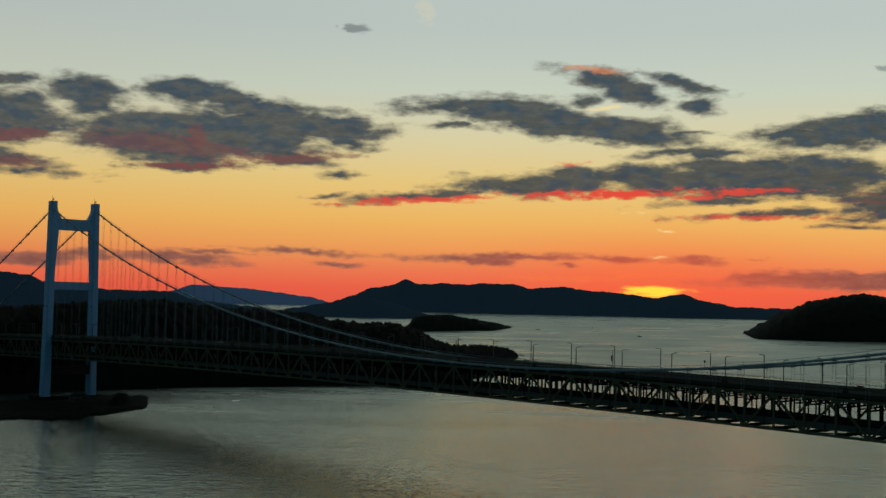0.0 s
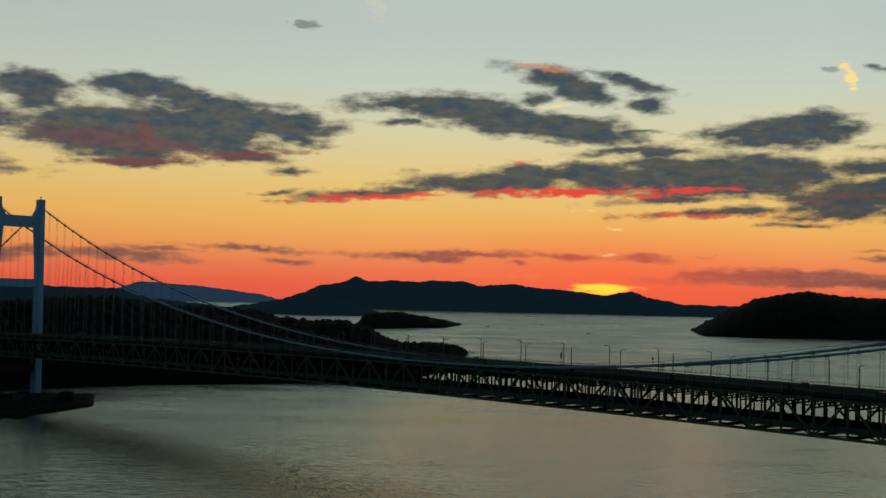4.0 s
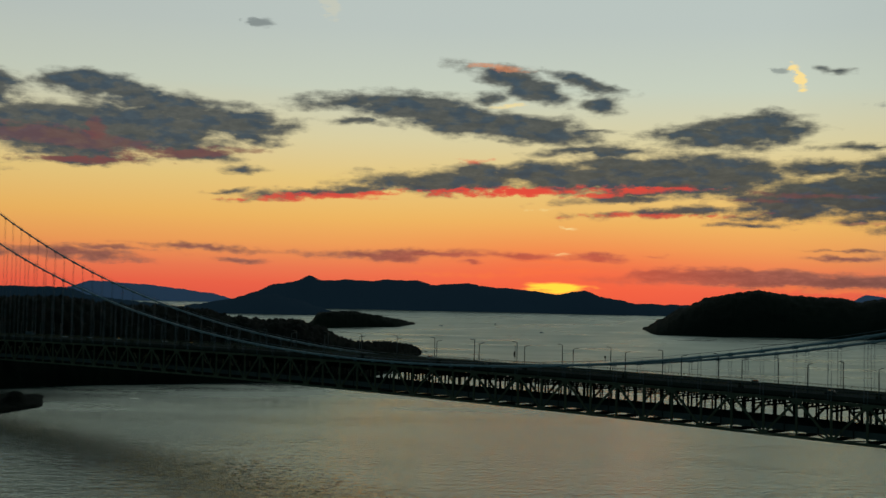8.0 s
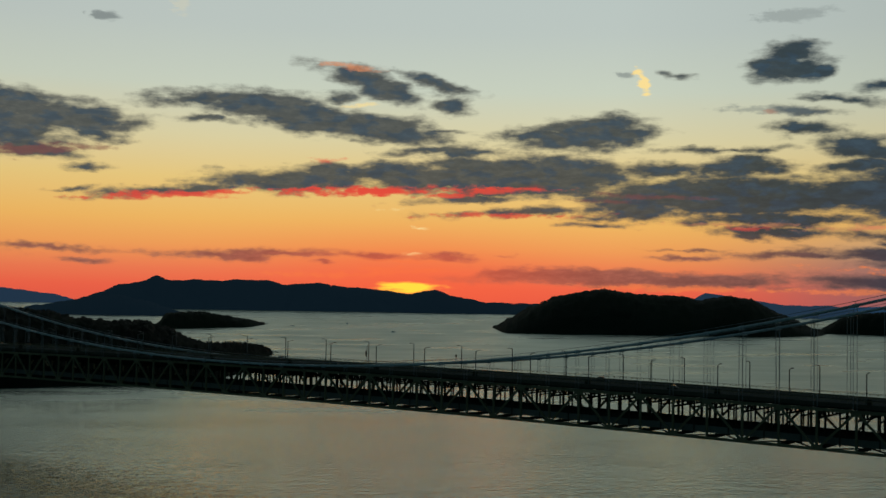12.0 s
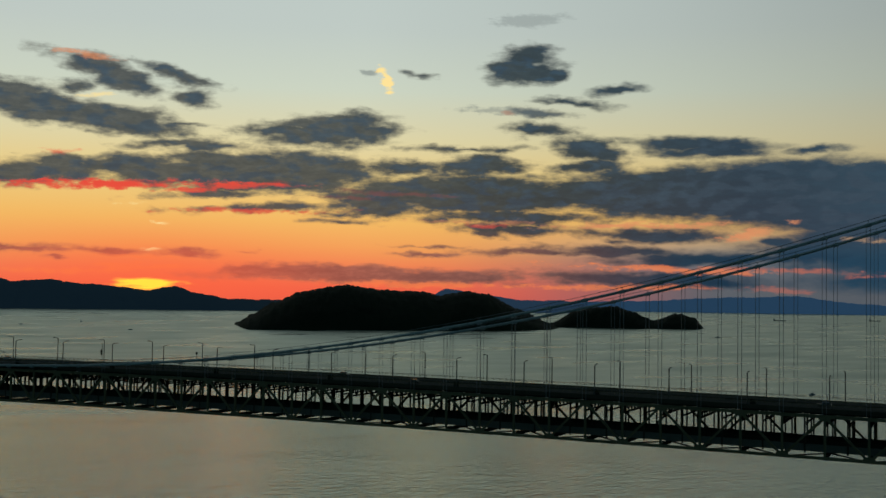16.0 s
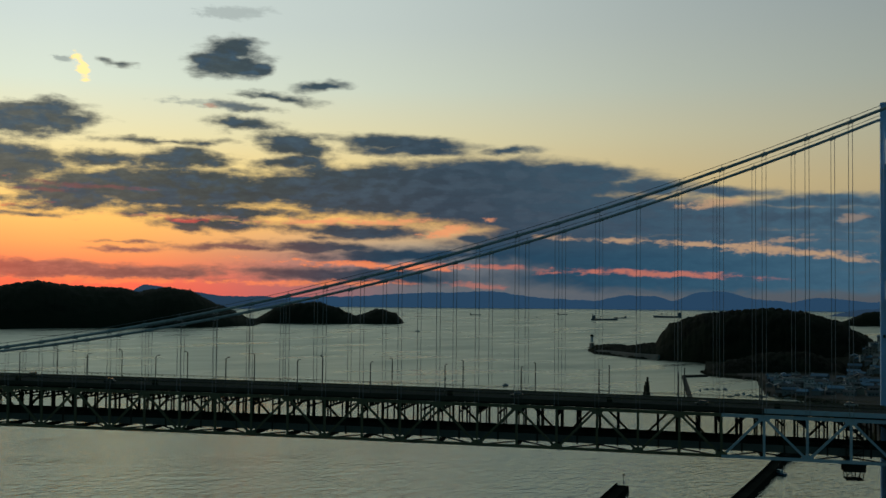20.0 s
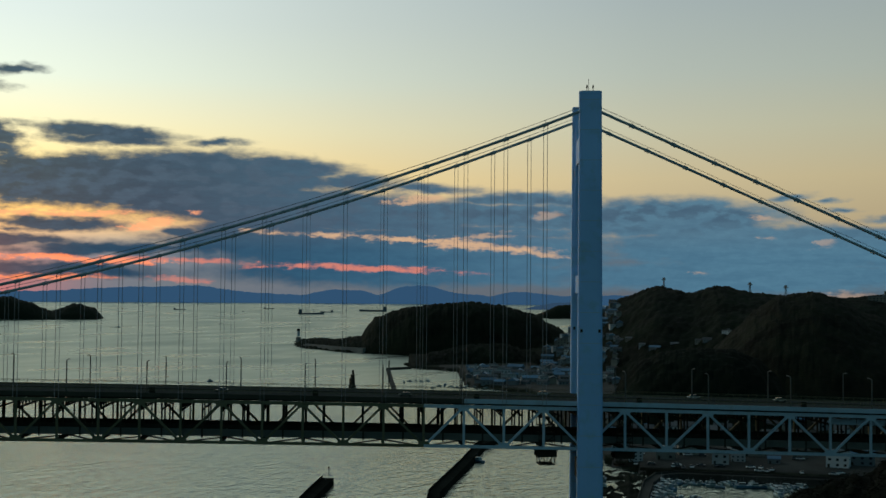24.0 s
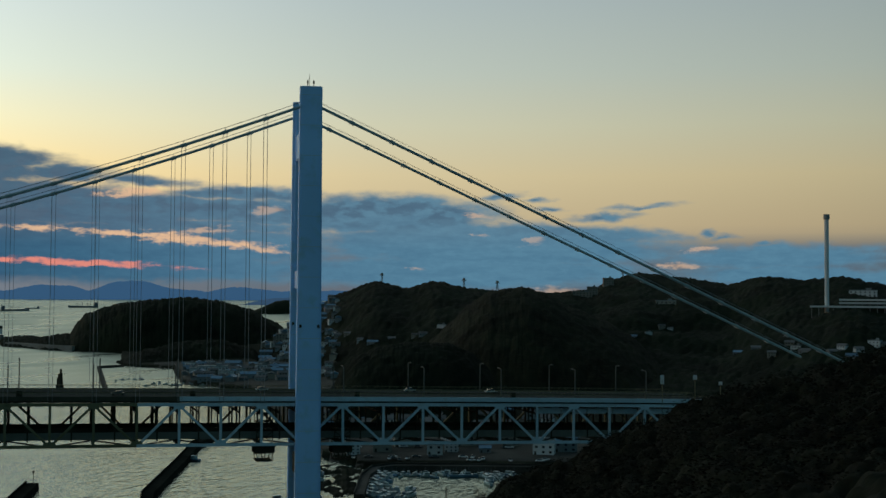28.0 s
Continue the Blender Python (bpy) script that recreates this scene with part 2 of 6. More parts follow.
# the bank to the right is smoother
smooth_bank = wsmooth(azimuth, 26, 42)
rough = wmath("MULTIPLY", rough, wmath("SUBTRACT", 1.0, wmath("MULTIPLY", smooth_bank, 0.50)))
thick = wmath("ADD", bodies[0], rough)
body = wsmooth(thick, -0.16, 0.38)
grey = wramp(azimuth, [(-20, (0.100, 0.112, 0.112)), (18, (0.084, 0.096, 0.096)), (28, (0.030, 0.052, 0.068)), (38, (0.011, 0.044, 0.086)), (48, (0.024, 0.080, 0.138)), (56, (0.046, 0.118, 0.184)), (66, (0.056, 0.138, 0.206))], -30, 100)
dusk = wmix(wmath("MULTIPLY", wsmooth(height, 3.6, 2.2), wsmooth(azimuth, 36, 20)), grey, (0.33, 0.125, 0.095))
# thin edges let the light through, deep parts are bluer
dusk = wmix(wmath("MULTIPLY", wsmooth(thick, 0.42, 0.05), wmath("SUBTRACT", 0.28, wmath("MULTIPLY", smooth_bank, 0.22))), dusk, (0.23, 0.20, 0.15))
dusk = wmix(wmath("MULTIPLY", wsmooth(lumps.outputs[2], 0.56, 0.40), wmath("MULTIPLY", wmath("MULTIPLY", wsmooth(thick, 0.12, 0.5), 0.72), wsmooth(height, 2.4, 4.0))), dusk, (0.030, 0.072, 0.122))
dusk = wmix(wmath("MULTIPLY", wsmooth(fine.outputs[0], 0.40, 0.66), wmath("SUBTRACT", 1.0, wmath("MULTIPLY", smooth_bank, 0.65))), dusk, (1.30, 1.26, 1.20), "MULTIPLY")
dusk = wmix(wmath("MULTIPLY", wsmooth(wisps.outputs[0], 0.58, 0.36), wmath("SUBTRACT", 1.0, wmath("MULTIPLY", smooth_bank, 0.35))), dusk, (0.80, 0.84, 0.88), "MULTIPLY")
sky = wmix(wmath("MULTIPLY", body, 0.96), sky, dusk)

# edges and wisps that still catch the sun
AZ2 = wmath("ADD", azimuth, wmath("MULTIPLY", wmath("SUBTRACT", fine.outputs[0], 0.5), 1.1))
EL2 = wmath("ADD", height, wmath("MULTIPLY", wmath("SUBTRACT", puffs.outputs[0], 0.5), 0.45))
FRAY = wmath("MULTIPLY", wmath("SUBTRACT", wmath("ADD", wisps.outputs[0], fine.outputs[0]), 1.0), 1.05)
GOLD, SALMON, CREAM, PINK = (1.30, 1.00, 0.42), (0.95, 0.36, 0.16), (0.52, 0.33, 0.20), (0.56, 0.18, 0.13)
RED, ROSE, EMBER, VEIL = (1.05, 0.095, 0.060), (0.27, 0.085, 0.080), (1.30, 0.32, 0.09), (0.22, 0.26, 0.26)


def lit(az, el, w, h, tilt, strength, colour):
    global sky
    streak = wmath("ADD", puff(AZ2, EL2, az, el, w * 1.05, h * 1.35, tilt), FRAY)
    sky = wmix(wmath("MULTIPLY", wsmooth(streak, -0.06, 0.34), strength), sky, colour)


lit(-0.97, 4.74, 4.07, 0.16, 3, 0.8, RED)
lit(7.85, 5.17, 5.85, 0.16, 2, 0.85, RED)
lit(7.92, 5.18, 2.40, 0.16, -1, 0.9, RED)
lit(12.01, 5.09, 1.43, 0.11, 4, 0.8, RED)
lit(-13.24, 6.96, 4.14, 0.40, -4, 0.40, ROSE)
lit(-7.86, 6.54, 4.14, 0.21, 4, 0.6, ROSE)
lit(-12.20, 6.00, 3.25, 0.13, 1, 0.75, ROSE)
lit(-11.82, 7.47, 0.55, 0.37, -29, 0.5, ROSE)
lit(-19.88, 7.00, 2.07, 0.24, 2, 0.6, ROSE)
lit(-20.17, 5.80, 1.74, 0.27, -2, 0.5, ROSE)
lit(7.10, 11.03, 1.55, 0.11, -4, 0.7, SALMON)
lit(7.73, 9.20, 0.94, 0.08, 6, 0.7, GOLD)
lit(6.17, 6.59, 0.94, 0.08, 2, 0.6, RED)
lit(9.67, 4.44, 0.66, 0.05, 4, 0.8, GOLD)
lit(10.54, 3.46, 0.46, 0.07, -1, 1.0, GOLD)
lit(15.85, 5.47, 0.88, 0.13, 1, 0.7, ROSE)
lit(10.23, 2.19, 0.39, 0.05, 5, 0.8, GOLD)
lit(9.95, 1.41, 2.76, 0.13, -0, 0.5, EMBER)
lit(6.11, 1.14, 2.94, 0.13, 0, 0.5, EMBER)
lit(9.96, 1.89, 1.97, 0.08, -1, 0.5, EMBER)
lit(-1.05, 13.74, 0.77, 0.32, -68, 0.14, GOLD)
lit(-4.53, 12.75, 0.78, 0.19, -2, 0.75, VEIL)
lit(14.04, 5.31, 3.03, 0.13, 1, 0.75, RED)
lit(15.01, 4.13, 3.97, 0.11, 1, 0.7, RED)
lit(21.26, 5.12, 2.58, 0.11, -2, 0.5, ROSE)
lit(25.89, 3.66, 1.49, 0.08, -1, 0.45, RED)
lit(21.12, 10.52, 0.75, 0.21, -66, 1.6, GOLD)
lit(27.01, 9.00, 0.38, 0.11, -12, 0.6, SALMON)
lit(19.78, 4.84, 1.89, 0.08, 0, 0.5, ROSE)
lit(25.75, 3.79, 4.06, 0.08, 0, 0.4, SALMON)
lit(40.36, 3.81, 0.38, 0.11, 4, 0.7, SALMON)
lit(35.03, 1.59, 5.21, 0.13, -2, 0.6, EMBER)
lit(32.43, 0.75, 5.29, 0.11, -0, 0.5, EMBER)
lit(22.55, 0.78, 4.59, 0.13, -0, 0.5, EMBER)
lit(27.95, 13.32, 1.90, 0.24, 1, 0.40, VEIL)
lit(20.35, 10.82, 0.47, 0.16, 11, 0.6, VEIL)
lit(27.25, 9.05, 2.51, 0.19, -2, 0.5, VEIL)
lit(40.88, 1.54, 3.11, 0.11, -2, 0.8, PINK)
lit(48.43, 1.30, 4.72, 0.13, -2, 0.85, PINK)
lit(39.54, 0.65, 1.76, 0.13, -1, 0.6, PINK)
lit(43.98, 2.97, 1.21, 0.11, -2, 0.8, CREAM)
lit(46.65, 2.86, 0.93, 0.11, -2, 0.85, CREAM)
lit(50.16, 2.71, 2.86, 0.13, -3, 0.8, CREAM)
lit(53.39, 2.47, 3.73, 0.19, -4, 0.9, CREAM)
lit(54.14, 2.88, 1.51, 0.13, 5, 0.6, CREAM)
lit(57.04, 1.96, 1.40, 0.11, -6, 0.7, CREAM)
lit(51.09, 4.61, 1.68, 0.16, 5, 0.85, CREAM)
lit(57.11, 3.86, 0.86, 0.13, 9, 0.4, CREAM)
lit(38.30, 3.23, 1.23, 0.21, 7, 0.8, SALMON)
lit(33.44, 3.68, 4.31, 0.11, 1, 0.8, SALMON)
lit(66.98, 3.71, 0.90, 0.11, -3, 0.5, CREAM)
lit(67.32, 2.82, 0.43, 0.08, -3, 0.35, CREAM)
lit(64.16, 1.20, 0.50, 0.08, -4, 0.35, CREAM)
lit(76.62, 1.35, 1.02, 0.11, -4, 0.5, CREAM)
lit(77.77, 2.12, 0.88, 0.11, 5, 0.5, CREAM)
lit(69.84, 2.52, 0.67, 0.16, 8, 0.35, CREAM)
lit(71.03, 0.13, 1.59, 0.16, -2, 0.4, CREAM)

# the setting sun behind the last bank of haze
glow = wmath("POWER", 0.5, wmath("ADD", wmath("POWER", wmath("DIVIDE", wmath("ABSOLUTE", wmath("SUBTRACT", AZ, 10.2)), 1.4), 2.0),
                                 wmath("POWER", wmath("DIVIDE", wmath("ABSOLUTE", wmath("SUBTRACT", height, 0.60)), 0.24), 2.0)))
halo = wmath("POWER", 0.5, wmath("ADD", wmath("POWER", wmath("DIVIDE", wmath("ABSOLUTE", wmath("SUBTRACT", azimuth, 10.25)), 6.0), 2.0),
                                 wmath("POWER", wmath("DIVIDE", wmath("ABSOLUTE", wmath("SUBTRACT", height, 1.0)), 1.6), 2.0)))
sky = wmix(wmath("MULTIPLY", halo, 0.55), sky, (1.35, 0.17, 0.06))
sky = wmix(wmath("MULTIPLY", wsmooth(wmath("MULTIPLY", glow, wmath("ADD", 1.0, wmath("MULTIPLY", wmath("SUBTRACT", wisps.outputs[0], 0.5), 3.2))), 0.18, 0.75), 0.95), sky, (2.0, 1.05, 0.08))
back = WT.nodes.new("ShaderNodeBackground")
WT.links.new(sky, back.inputs[0])
wout = WT.nodes.new("ShaderNodeOutputWorld")
WT.links.new(back.outputs[0], wout.inputs[0])
world.cycles.sampling_method = "MANUAL"
world.cycles.sample_map_resolution = 512

# ---------------------------------------------------------------- materials
def material(name, colour, rough=0.6, metal=0.0, spread=0.25, grain=1.0, bump=0.0, spot=None, random_tint=0.0, gloss=0.5):
    """A procedural surface: two sizes of noise vary the colour, the finer one gives relief. grain: metres."""
    m = bpy.data.materials.new(name)
    m.use_nodes = True
    nt = m.node_tree
    p = nt.nodes["Principled BSDF"]
    p.inputs["Roughness"].default_value, p.inputs["Metallic"].default_value = rough, metal
    p.inputs["Specular IOR Level"].default_value = gloss
    tc = nt.nodes.new("ShaderNodeTexCoord")
    big, small = nt.nodes.new("ShaderNodeTexNoise"), nt.nodes.new("ShaderNodeTexNoise")
    big.inputs["Scale"].default_value, small.inputs["Scale"].default_value = 0.16 / grain, 1.3 / grain
    big.inputs["Detail"].default_value, small.inputs["Detail"].default_value = 4, 5
    for n in (big, small):
        nt.links.new(tc.outputs["Object"], n.inputs["Vector"])
    r1, r2 = nt.nodes.new("ShaderNodeValToRGB"), nt.nodes.new("ShaderNodeMix")
    dark = tuple(c * (1 - spread) for c in colour)
    light = tuple(min(1, c * (1 + spread)) for c in colour)
    r1.color_ramp.elements[0].position, r1.color_ramp.elements[1].position = 0.32, 0.68
    r1.color_ramp.elements[0].color, r1.color_ramp.elements[1].color = (*dark, 1), (*light, 1)
    nt.links.new(big.outputs[0], r1.inputs[0])
    r2.data_type, r2.blend_type = "RGBA", "MIX"
    gate = nt.nodes.new("ShaderNodeMapRange")
    gate.inputs[1].default_value, gate.inputs[2].default_value, gate.inputs[4].default_value = 0.52, 0.72, 0.75
    nt.links.new(small.outputs[0], gate.inputs[0])
    nt.links.new(gate.outputs[0], r2.inputs[0])
    nt.links.new(r1.outputs[0], r2.inputs[6])
    r2.inputs[7].default_value = (*(spot or dark), 1)
    out = r2.outputs[2]
    if random_tint:
        info, hsv, mr = nt.nodes.new("ShaderNodeObjectInfo"), nt.nodes.new("ShaderNodeHueSaturation"), nt.nodes.new("ShaderNodeMapRange")
        mr.inputs[3].default_value, mr.inputs[4].default_value = 1 - random_tint, 1 + random_tint
        nt.links.new(info.outputs["Random"], mr.inputs[0])
        nt.links.new(mr.outputs[0], hsv.inputs["Value"])
        nt.links.new(out, hsv.inputs["Color"])
        out = hsv.outputs[0]
    nt.links.new(out, p.inputs["Base Color"])
    if bump:
        b = nt.nodes.new("ShaderNodeBump")
        b.inputs["Strength"].default_value, b.inputs["Distance"].default_value = 0.8, bump
        nt.links.new(small.outputs[0], b.inputs["Height"])
        nt.links.new(b.outputs[0], p.inputs["Normal"])
    return m


paint = material("bridge_paint", (0.33, 0.56, 0.88), 0.5, 0.0, 0.10, 6.0, 0.0, (0.29, 0.48, 0.63), gloss=0.3)
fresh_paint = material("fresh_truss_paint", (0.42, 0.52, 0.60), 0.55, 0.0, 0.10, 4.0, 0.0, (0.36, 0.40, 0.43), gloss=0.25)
# old main-span paint, darkened further to carry its backlit silhouette
truss_paint = material("backlit_old_truss_paint", (0.155, 0.140, 0.085), 0.7, 0.0, 0.2, 4.0, 0.0, (0.090, 0.075, 0.045), gloss=0.05)
cable_mat = material("cable_paint", (0.32, 0.38, 0.40), 0.45, 0.0, 0.12, 3.0, 0.0, (0.20, 0.24, 0.26), gloss=0.3)
rope = material("wire_rope", (0.20, 0.21, 0.22), 0.6, 0.0, 0.15, 2.0, gloss=0.2)
asphalt = material("asphalt", (0.060, 0.061, 0.056), 1.0, 0.0, 0.2, 3.0, gloss=0.0)
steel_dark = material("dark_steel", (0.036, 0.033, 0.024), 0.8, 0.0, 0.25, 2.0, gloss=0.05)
concrete = material("concrete", (0.17, 0.17, 0.16), 0.9, 0.0, 0.2, 5.0, 0.05, (0.14, 0.13, 0.115), gloss=0.1)
dark_concrete = material("wet_concrete", (0.042, 0.042, 0.037), 0.9, 0.0, 0.35, 3.0, 0.05, (0.036, 0.036, 0.032), gloss=0.1)
rock = material("shore_rock", (0.022, 0.023, 0.019), 1.0, 0.0, 0.35, 6.0, 0.8, (0.010, 0.011, 0.010), gloss=0.0)
leaf = material("woodland_canopy", (0.008, 0.0125, 0.0065), 0.95, 0.0, 0.5, 9.0, 1.5, (0.006, 0.009, 0.005), gloss=0.05)
leaf_dark = material("headland_canopy", (0.006, 0.010, 0.006), 0.95, 0.0, 0.5, 9.0, 1.5, (0.004, 0.007, 0.004), gloss=0.03)
leaf_brown = material("winter_canopy", (0.011, 0.013, 0.007), 0.95, 0.0, 0.6, 5.0, 1.2, (0.018, 0.016, 0.009), gloss=0.05)
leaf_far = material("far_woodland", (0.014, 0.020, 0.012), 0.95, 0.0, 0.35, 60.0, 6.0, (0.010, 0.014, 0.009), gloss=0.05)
leaf_near = material("hillside_canopy", (0.007, 0.009, 0.005), 0.95, 0.0, 0.55, 3.0, 0.5, (0.010, 0.009, 0.006), gloss=0.05)
white_wall = material("white_render", (0.42, 0.45, 0.47), 0.85, 0.0, 0.10, 4.0, 0.0, (0.48, 0.48, 0.46), random_tint=0.25, gloss=0.15)
tan_wall = material("tan_render", (0.20, 0.19, 0.165), 0.9, 0.0, 0.15, 4.0, 0.0, (0.14, 0.13, 0.11), random_tint=0.3, gloss=0.1)
grey_wall = material("grey_cladding", (0.16, 0.18, 0.19), 0.85, 0.0, 0.15, 4.0, 0.0, (0.18, 0.19, 0.2), random_tint=0.3, gloss=0.1)
tile_roof = material("dark_tile_roof", (0.10, 0.105, 0.11), 0.7, 0.0, 0.25, 2.0, 0.05, (0.06, 0.06, 0.065), random_tint=0.35, gloss=0.2)
blue_roof = material("blue_metal_roof", (0.10, 0.20, 0.30), 0.6, 0.0, 0.15, 3.0, random_tint=0.35, gloss=0.25)
window_dark = material("window_glass", (0.02, 0.025, 0.03), 0.15, 0.0, 0.2, 2.0)
boat_white = material("boat_gelcoat", (0.24, 0.34, 0.36), 0.4, 0.0, 0.08, 2.0, random_tint=0.25)
boat_blue = material("boat_blue_paint", (0.06, 0.16, 0.25), 0.5, 0.0, 0.15, 2.0, random_tint=0.3)
ship_dark = material("ship_hull", (0.09, 0.115, 0.14), 0.6, 0.0, 0.2, 8.0)
car_white = material("car_white", (0.70, 0.71, 0.72), 0.3, 0.0, 0.03, 2.0)
car_dark = material("car_dark", (0.04, 0.042, 0.048), 0.35, 0.0, 0.05, 2.0)
tyre = material("tyre_rubber", (0.02, 0.02, 0.02), 0.9, 0.0, 0.1, 1.0)
bark = material("bark", (0.10, 0.08, 0.06), 0.95, 0.0, 0.3, 1.0, 0.02, gloss=0.1)
lamp_paint = material("lamp_paint", (0.11, 0.11, 0.10), 0.6, 0.0, 0.1, 2.0, gloss=0.1)
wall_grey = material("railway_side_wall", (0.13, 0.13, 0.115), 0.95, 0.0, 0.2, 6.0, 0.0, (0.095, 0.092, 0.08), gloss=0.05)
# parapets: the main span's backlit darkness is put into this colour
barrier = material("dark_barrier", (0.060, 0.056, 0.042), 0.95, 0.0, 0.2, 6.0, 0.0, (0.042, 0.038, 0.028), gloss=0.05)
leaf_card = material("leaves", (0.008, 0.010, 0.006), 0.9, 0.0, 0.5, 2.0, 0.0, (0.013, 0.011, 0.007), gloss=0.05)

# ---------------------------------------------------------------- helpers for building
def part(name, bm, mat, parent=None, label="", at=None):
    """Links a bmesh as one mesh object under a thing or a part."""
    me = bpy.data.meshes.new(name)
    bm.to_mesh(me)
    bm.free()
    return piece(name, me, mat, parent, label, at)


def piece(name, me, mat=None, parent=None, label="", at=None):
    if mat is not None and not me.materials:
        me.materials.append(mat)
    ob = new(name, me)
    ob.parent = parent
    if at is not None:
        ob.matrix_basis = at
    if label:
        tagged(ob, label)
    return ob


def mesh_of(name, bm, mat):
    me = bpy.data.meshes.new(name)
    bm.to_mesh(me)
    bm.free()
    me.materials.append(mat)
    return me


def box(bm, x0, x1, y0, y1, z0, z1, taper=0.0):
    """An upright box, its top drawn in by taper on every side."""
    v = [bm.verts.new((x, y, z0)) for x, y in ((x0, y0), (x1, y0), (x1, y1), (x0, y1))]
    w = [bm.verts.new((x, y, z1)) for x, y in ((x0 + taper, y0 + taper), (x1 - taper, y0 + taper), (x1 - taper, y1 - taper), (x0 + taper, y1 - taper))]
    bm.faces.new(v[::-1]), bm.faces.new(w)
    for k in range(4):
        bm.faces.new((v[k], v[(k + 1) % 4], w[(k + 1) % 4], w[k]))


def beam(bm, p, q, w, h):
    """A bar of w x h from p to q; h lies nearest to upright."""
    p, q = Vector(p), Vector(q)
    d = (q - p).normalized()
    side = d.cross((0, 0, 1))
    side = side.normalized() if side.length > 1e-4 else Vector((1, 0, 0))
    up = side.cross(d)
    ring = [(-1, -1), (1, -1), (1, 1), (-1, 1)]
    a = [bm.verts.new(p + side * (i * w / 2) + up * (j * h / 2)) for i, j in ring]
    b = [bm.verts.new(q + side * (i * w / 2) + up * (j * h / 2)) for i, j in ring]
    bm.faces.new(a), bm.faces.new(b[::-1])
    for k in range(4):
        bm.faces.new((a[k], b[k], b[(k + 1) % 4], a[(k + 1) % 4]))


def sweep(bm, points, w, h):
    """One unbroken bar of w x h along points."""
    rings = []
    points = [Vector(p) for p in points]
    for k, p in enumerate(points):
        d = (points[min(k + 1, len(points) - 1)] - points[max(k - 1, 0)]).normalized()
        side = d.cross((0, 0, 1)).normalized()
        up = side.cross(d)
        rings.append([bm.verts.new(p + side * (i * w / 2) + up * (j * h / 2)) for i, j in ((-1, -1), (1, -1), (1, 1), (-1, 1))])
    for a, b in zip(rings, rings[1:]):
        for j in range(4):
            bm.faces.new((a[j], b[j], b[(j + 1) % 4], a[(j + 1) % 4]))
    bm.faces.new(rings[0]), bm.faces.new(rings[-1][::-1])


def tube(bm, points, r, sides=6):
    """A pipe along points."""
    rings = []
    points = [Vector(p) for p in points]
    for k, p in enumerate(points):
        d = (points[min(k + 1, len(points) - 1)] - points[max(k - 1, 0)]).normalized()
        side = d.cross((0, 0, 1))
        side = side.normalized() if side.length > 1e-4 else Vector((1, 0, 0))
        up = side.cross(d)
        rings.append([bm.verts.new(p + (side * math.cos(a) + up * math.sin(a)) * r) for a in (2 * math.pi * j / sides for j in range(sides))])
    for a, b in zip(rings, rings[1:]):
        for j in range(sides):
            bm.faces.new((a[j], b[j], b[(j + 1) % sides], a[(j + 1) % sides]))
    bm.faces.new(rings[0]), bm.faces.new(rings[-1][::-1])


def polar(az, d, z=0.0):
    """A place by its bearing in degrees, to the right of the first view, and its distance."""
    return Vector((d * math.sin(radians(az)), d * math.cos(radians(az)), z))


# the far sea is drawn in towards the horizon: true distance for a distance in the scene
REACH, EDGE = 1500.0, 4850.0


def true_d(d):
    s = max(0.0, (d - REACH) / (EDGE - REACH))
    return min(d, REACH) + s * (EDGE - REACH) + 7600 * s * s


def sea_z(d):
    return EYE * (1 - d / true_d(d)) if d > REACH else 0.0


def drawn(dt):
    lo, hi = 0.0, EDGE
    for _ in range(40):
        mid = (lo + hi) / 2
        lo, hi = (mid, hi) if true_d(mid) < dt else (lo, mid)
    return lo


def grid_mesh(name, rows, mat, smooth=True):
    """A sheet over rows of points."""
    n = len(rows[0])
    faces = [(i * n + j, i * n + j + 1, (i + 1) * n + j + 1, (i + 1) * n + j) for i in range(len(rows) - 1) for j in range(n - 1)]
    me = bpy.data.meshes.new(name)
    me.from_pydata([tuple(p) for row in rows for p in row], [], faces)
    me.polygons.foreach_set("use_smooth", [smooth] * len(faces))
    me.materials.append(mat)
    return me


def crowns(x, y, size):
    """Rounded tree crowns, 0 to 1."""
    d = noise.voronoi(Vector((x / size, y / size, 0.3)))[0][0]
    e = noise.voronoi(Vector((x / size * 2.3, y / size * 2.3, 7.3)))[0][0]
    return max(0.0, 1 - 1.5 * d * d) * 0.75 + max(0.0, 1 - 1.6 * e * e) * 0.25


def ease(t):
    t = min(1, max(0, t))
    return t * t * (3 - 2 * t)


def along(knots, az):
    """The height of a skyline between its knots."""
    for (a, e), (b, f) in zip(knots, knots[1:]):
        if a <= az <= b:
            t = (az - a) / (b - a)
            return e + (f - e) * (0.5 * t + 0.5 * ease(t))
    return knots[0][1] if az < knots[0][0] else knots[-1][1]


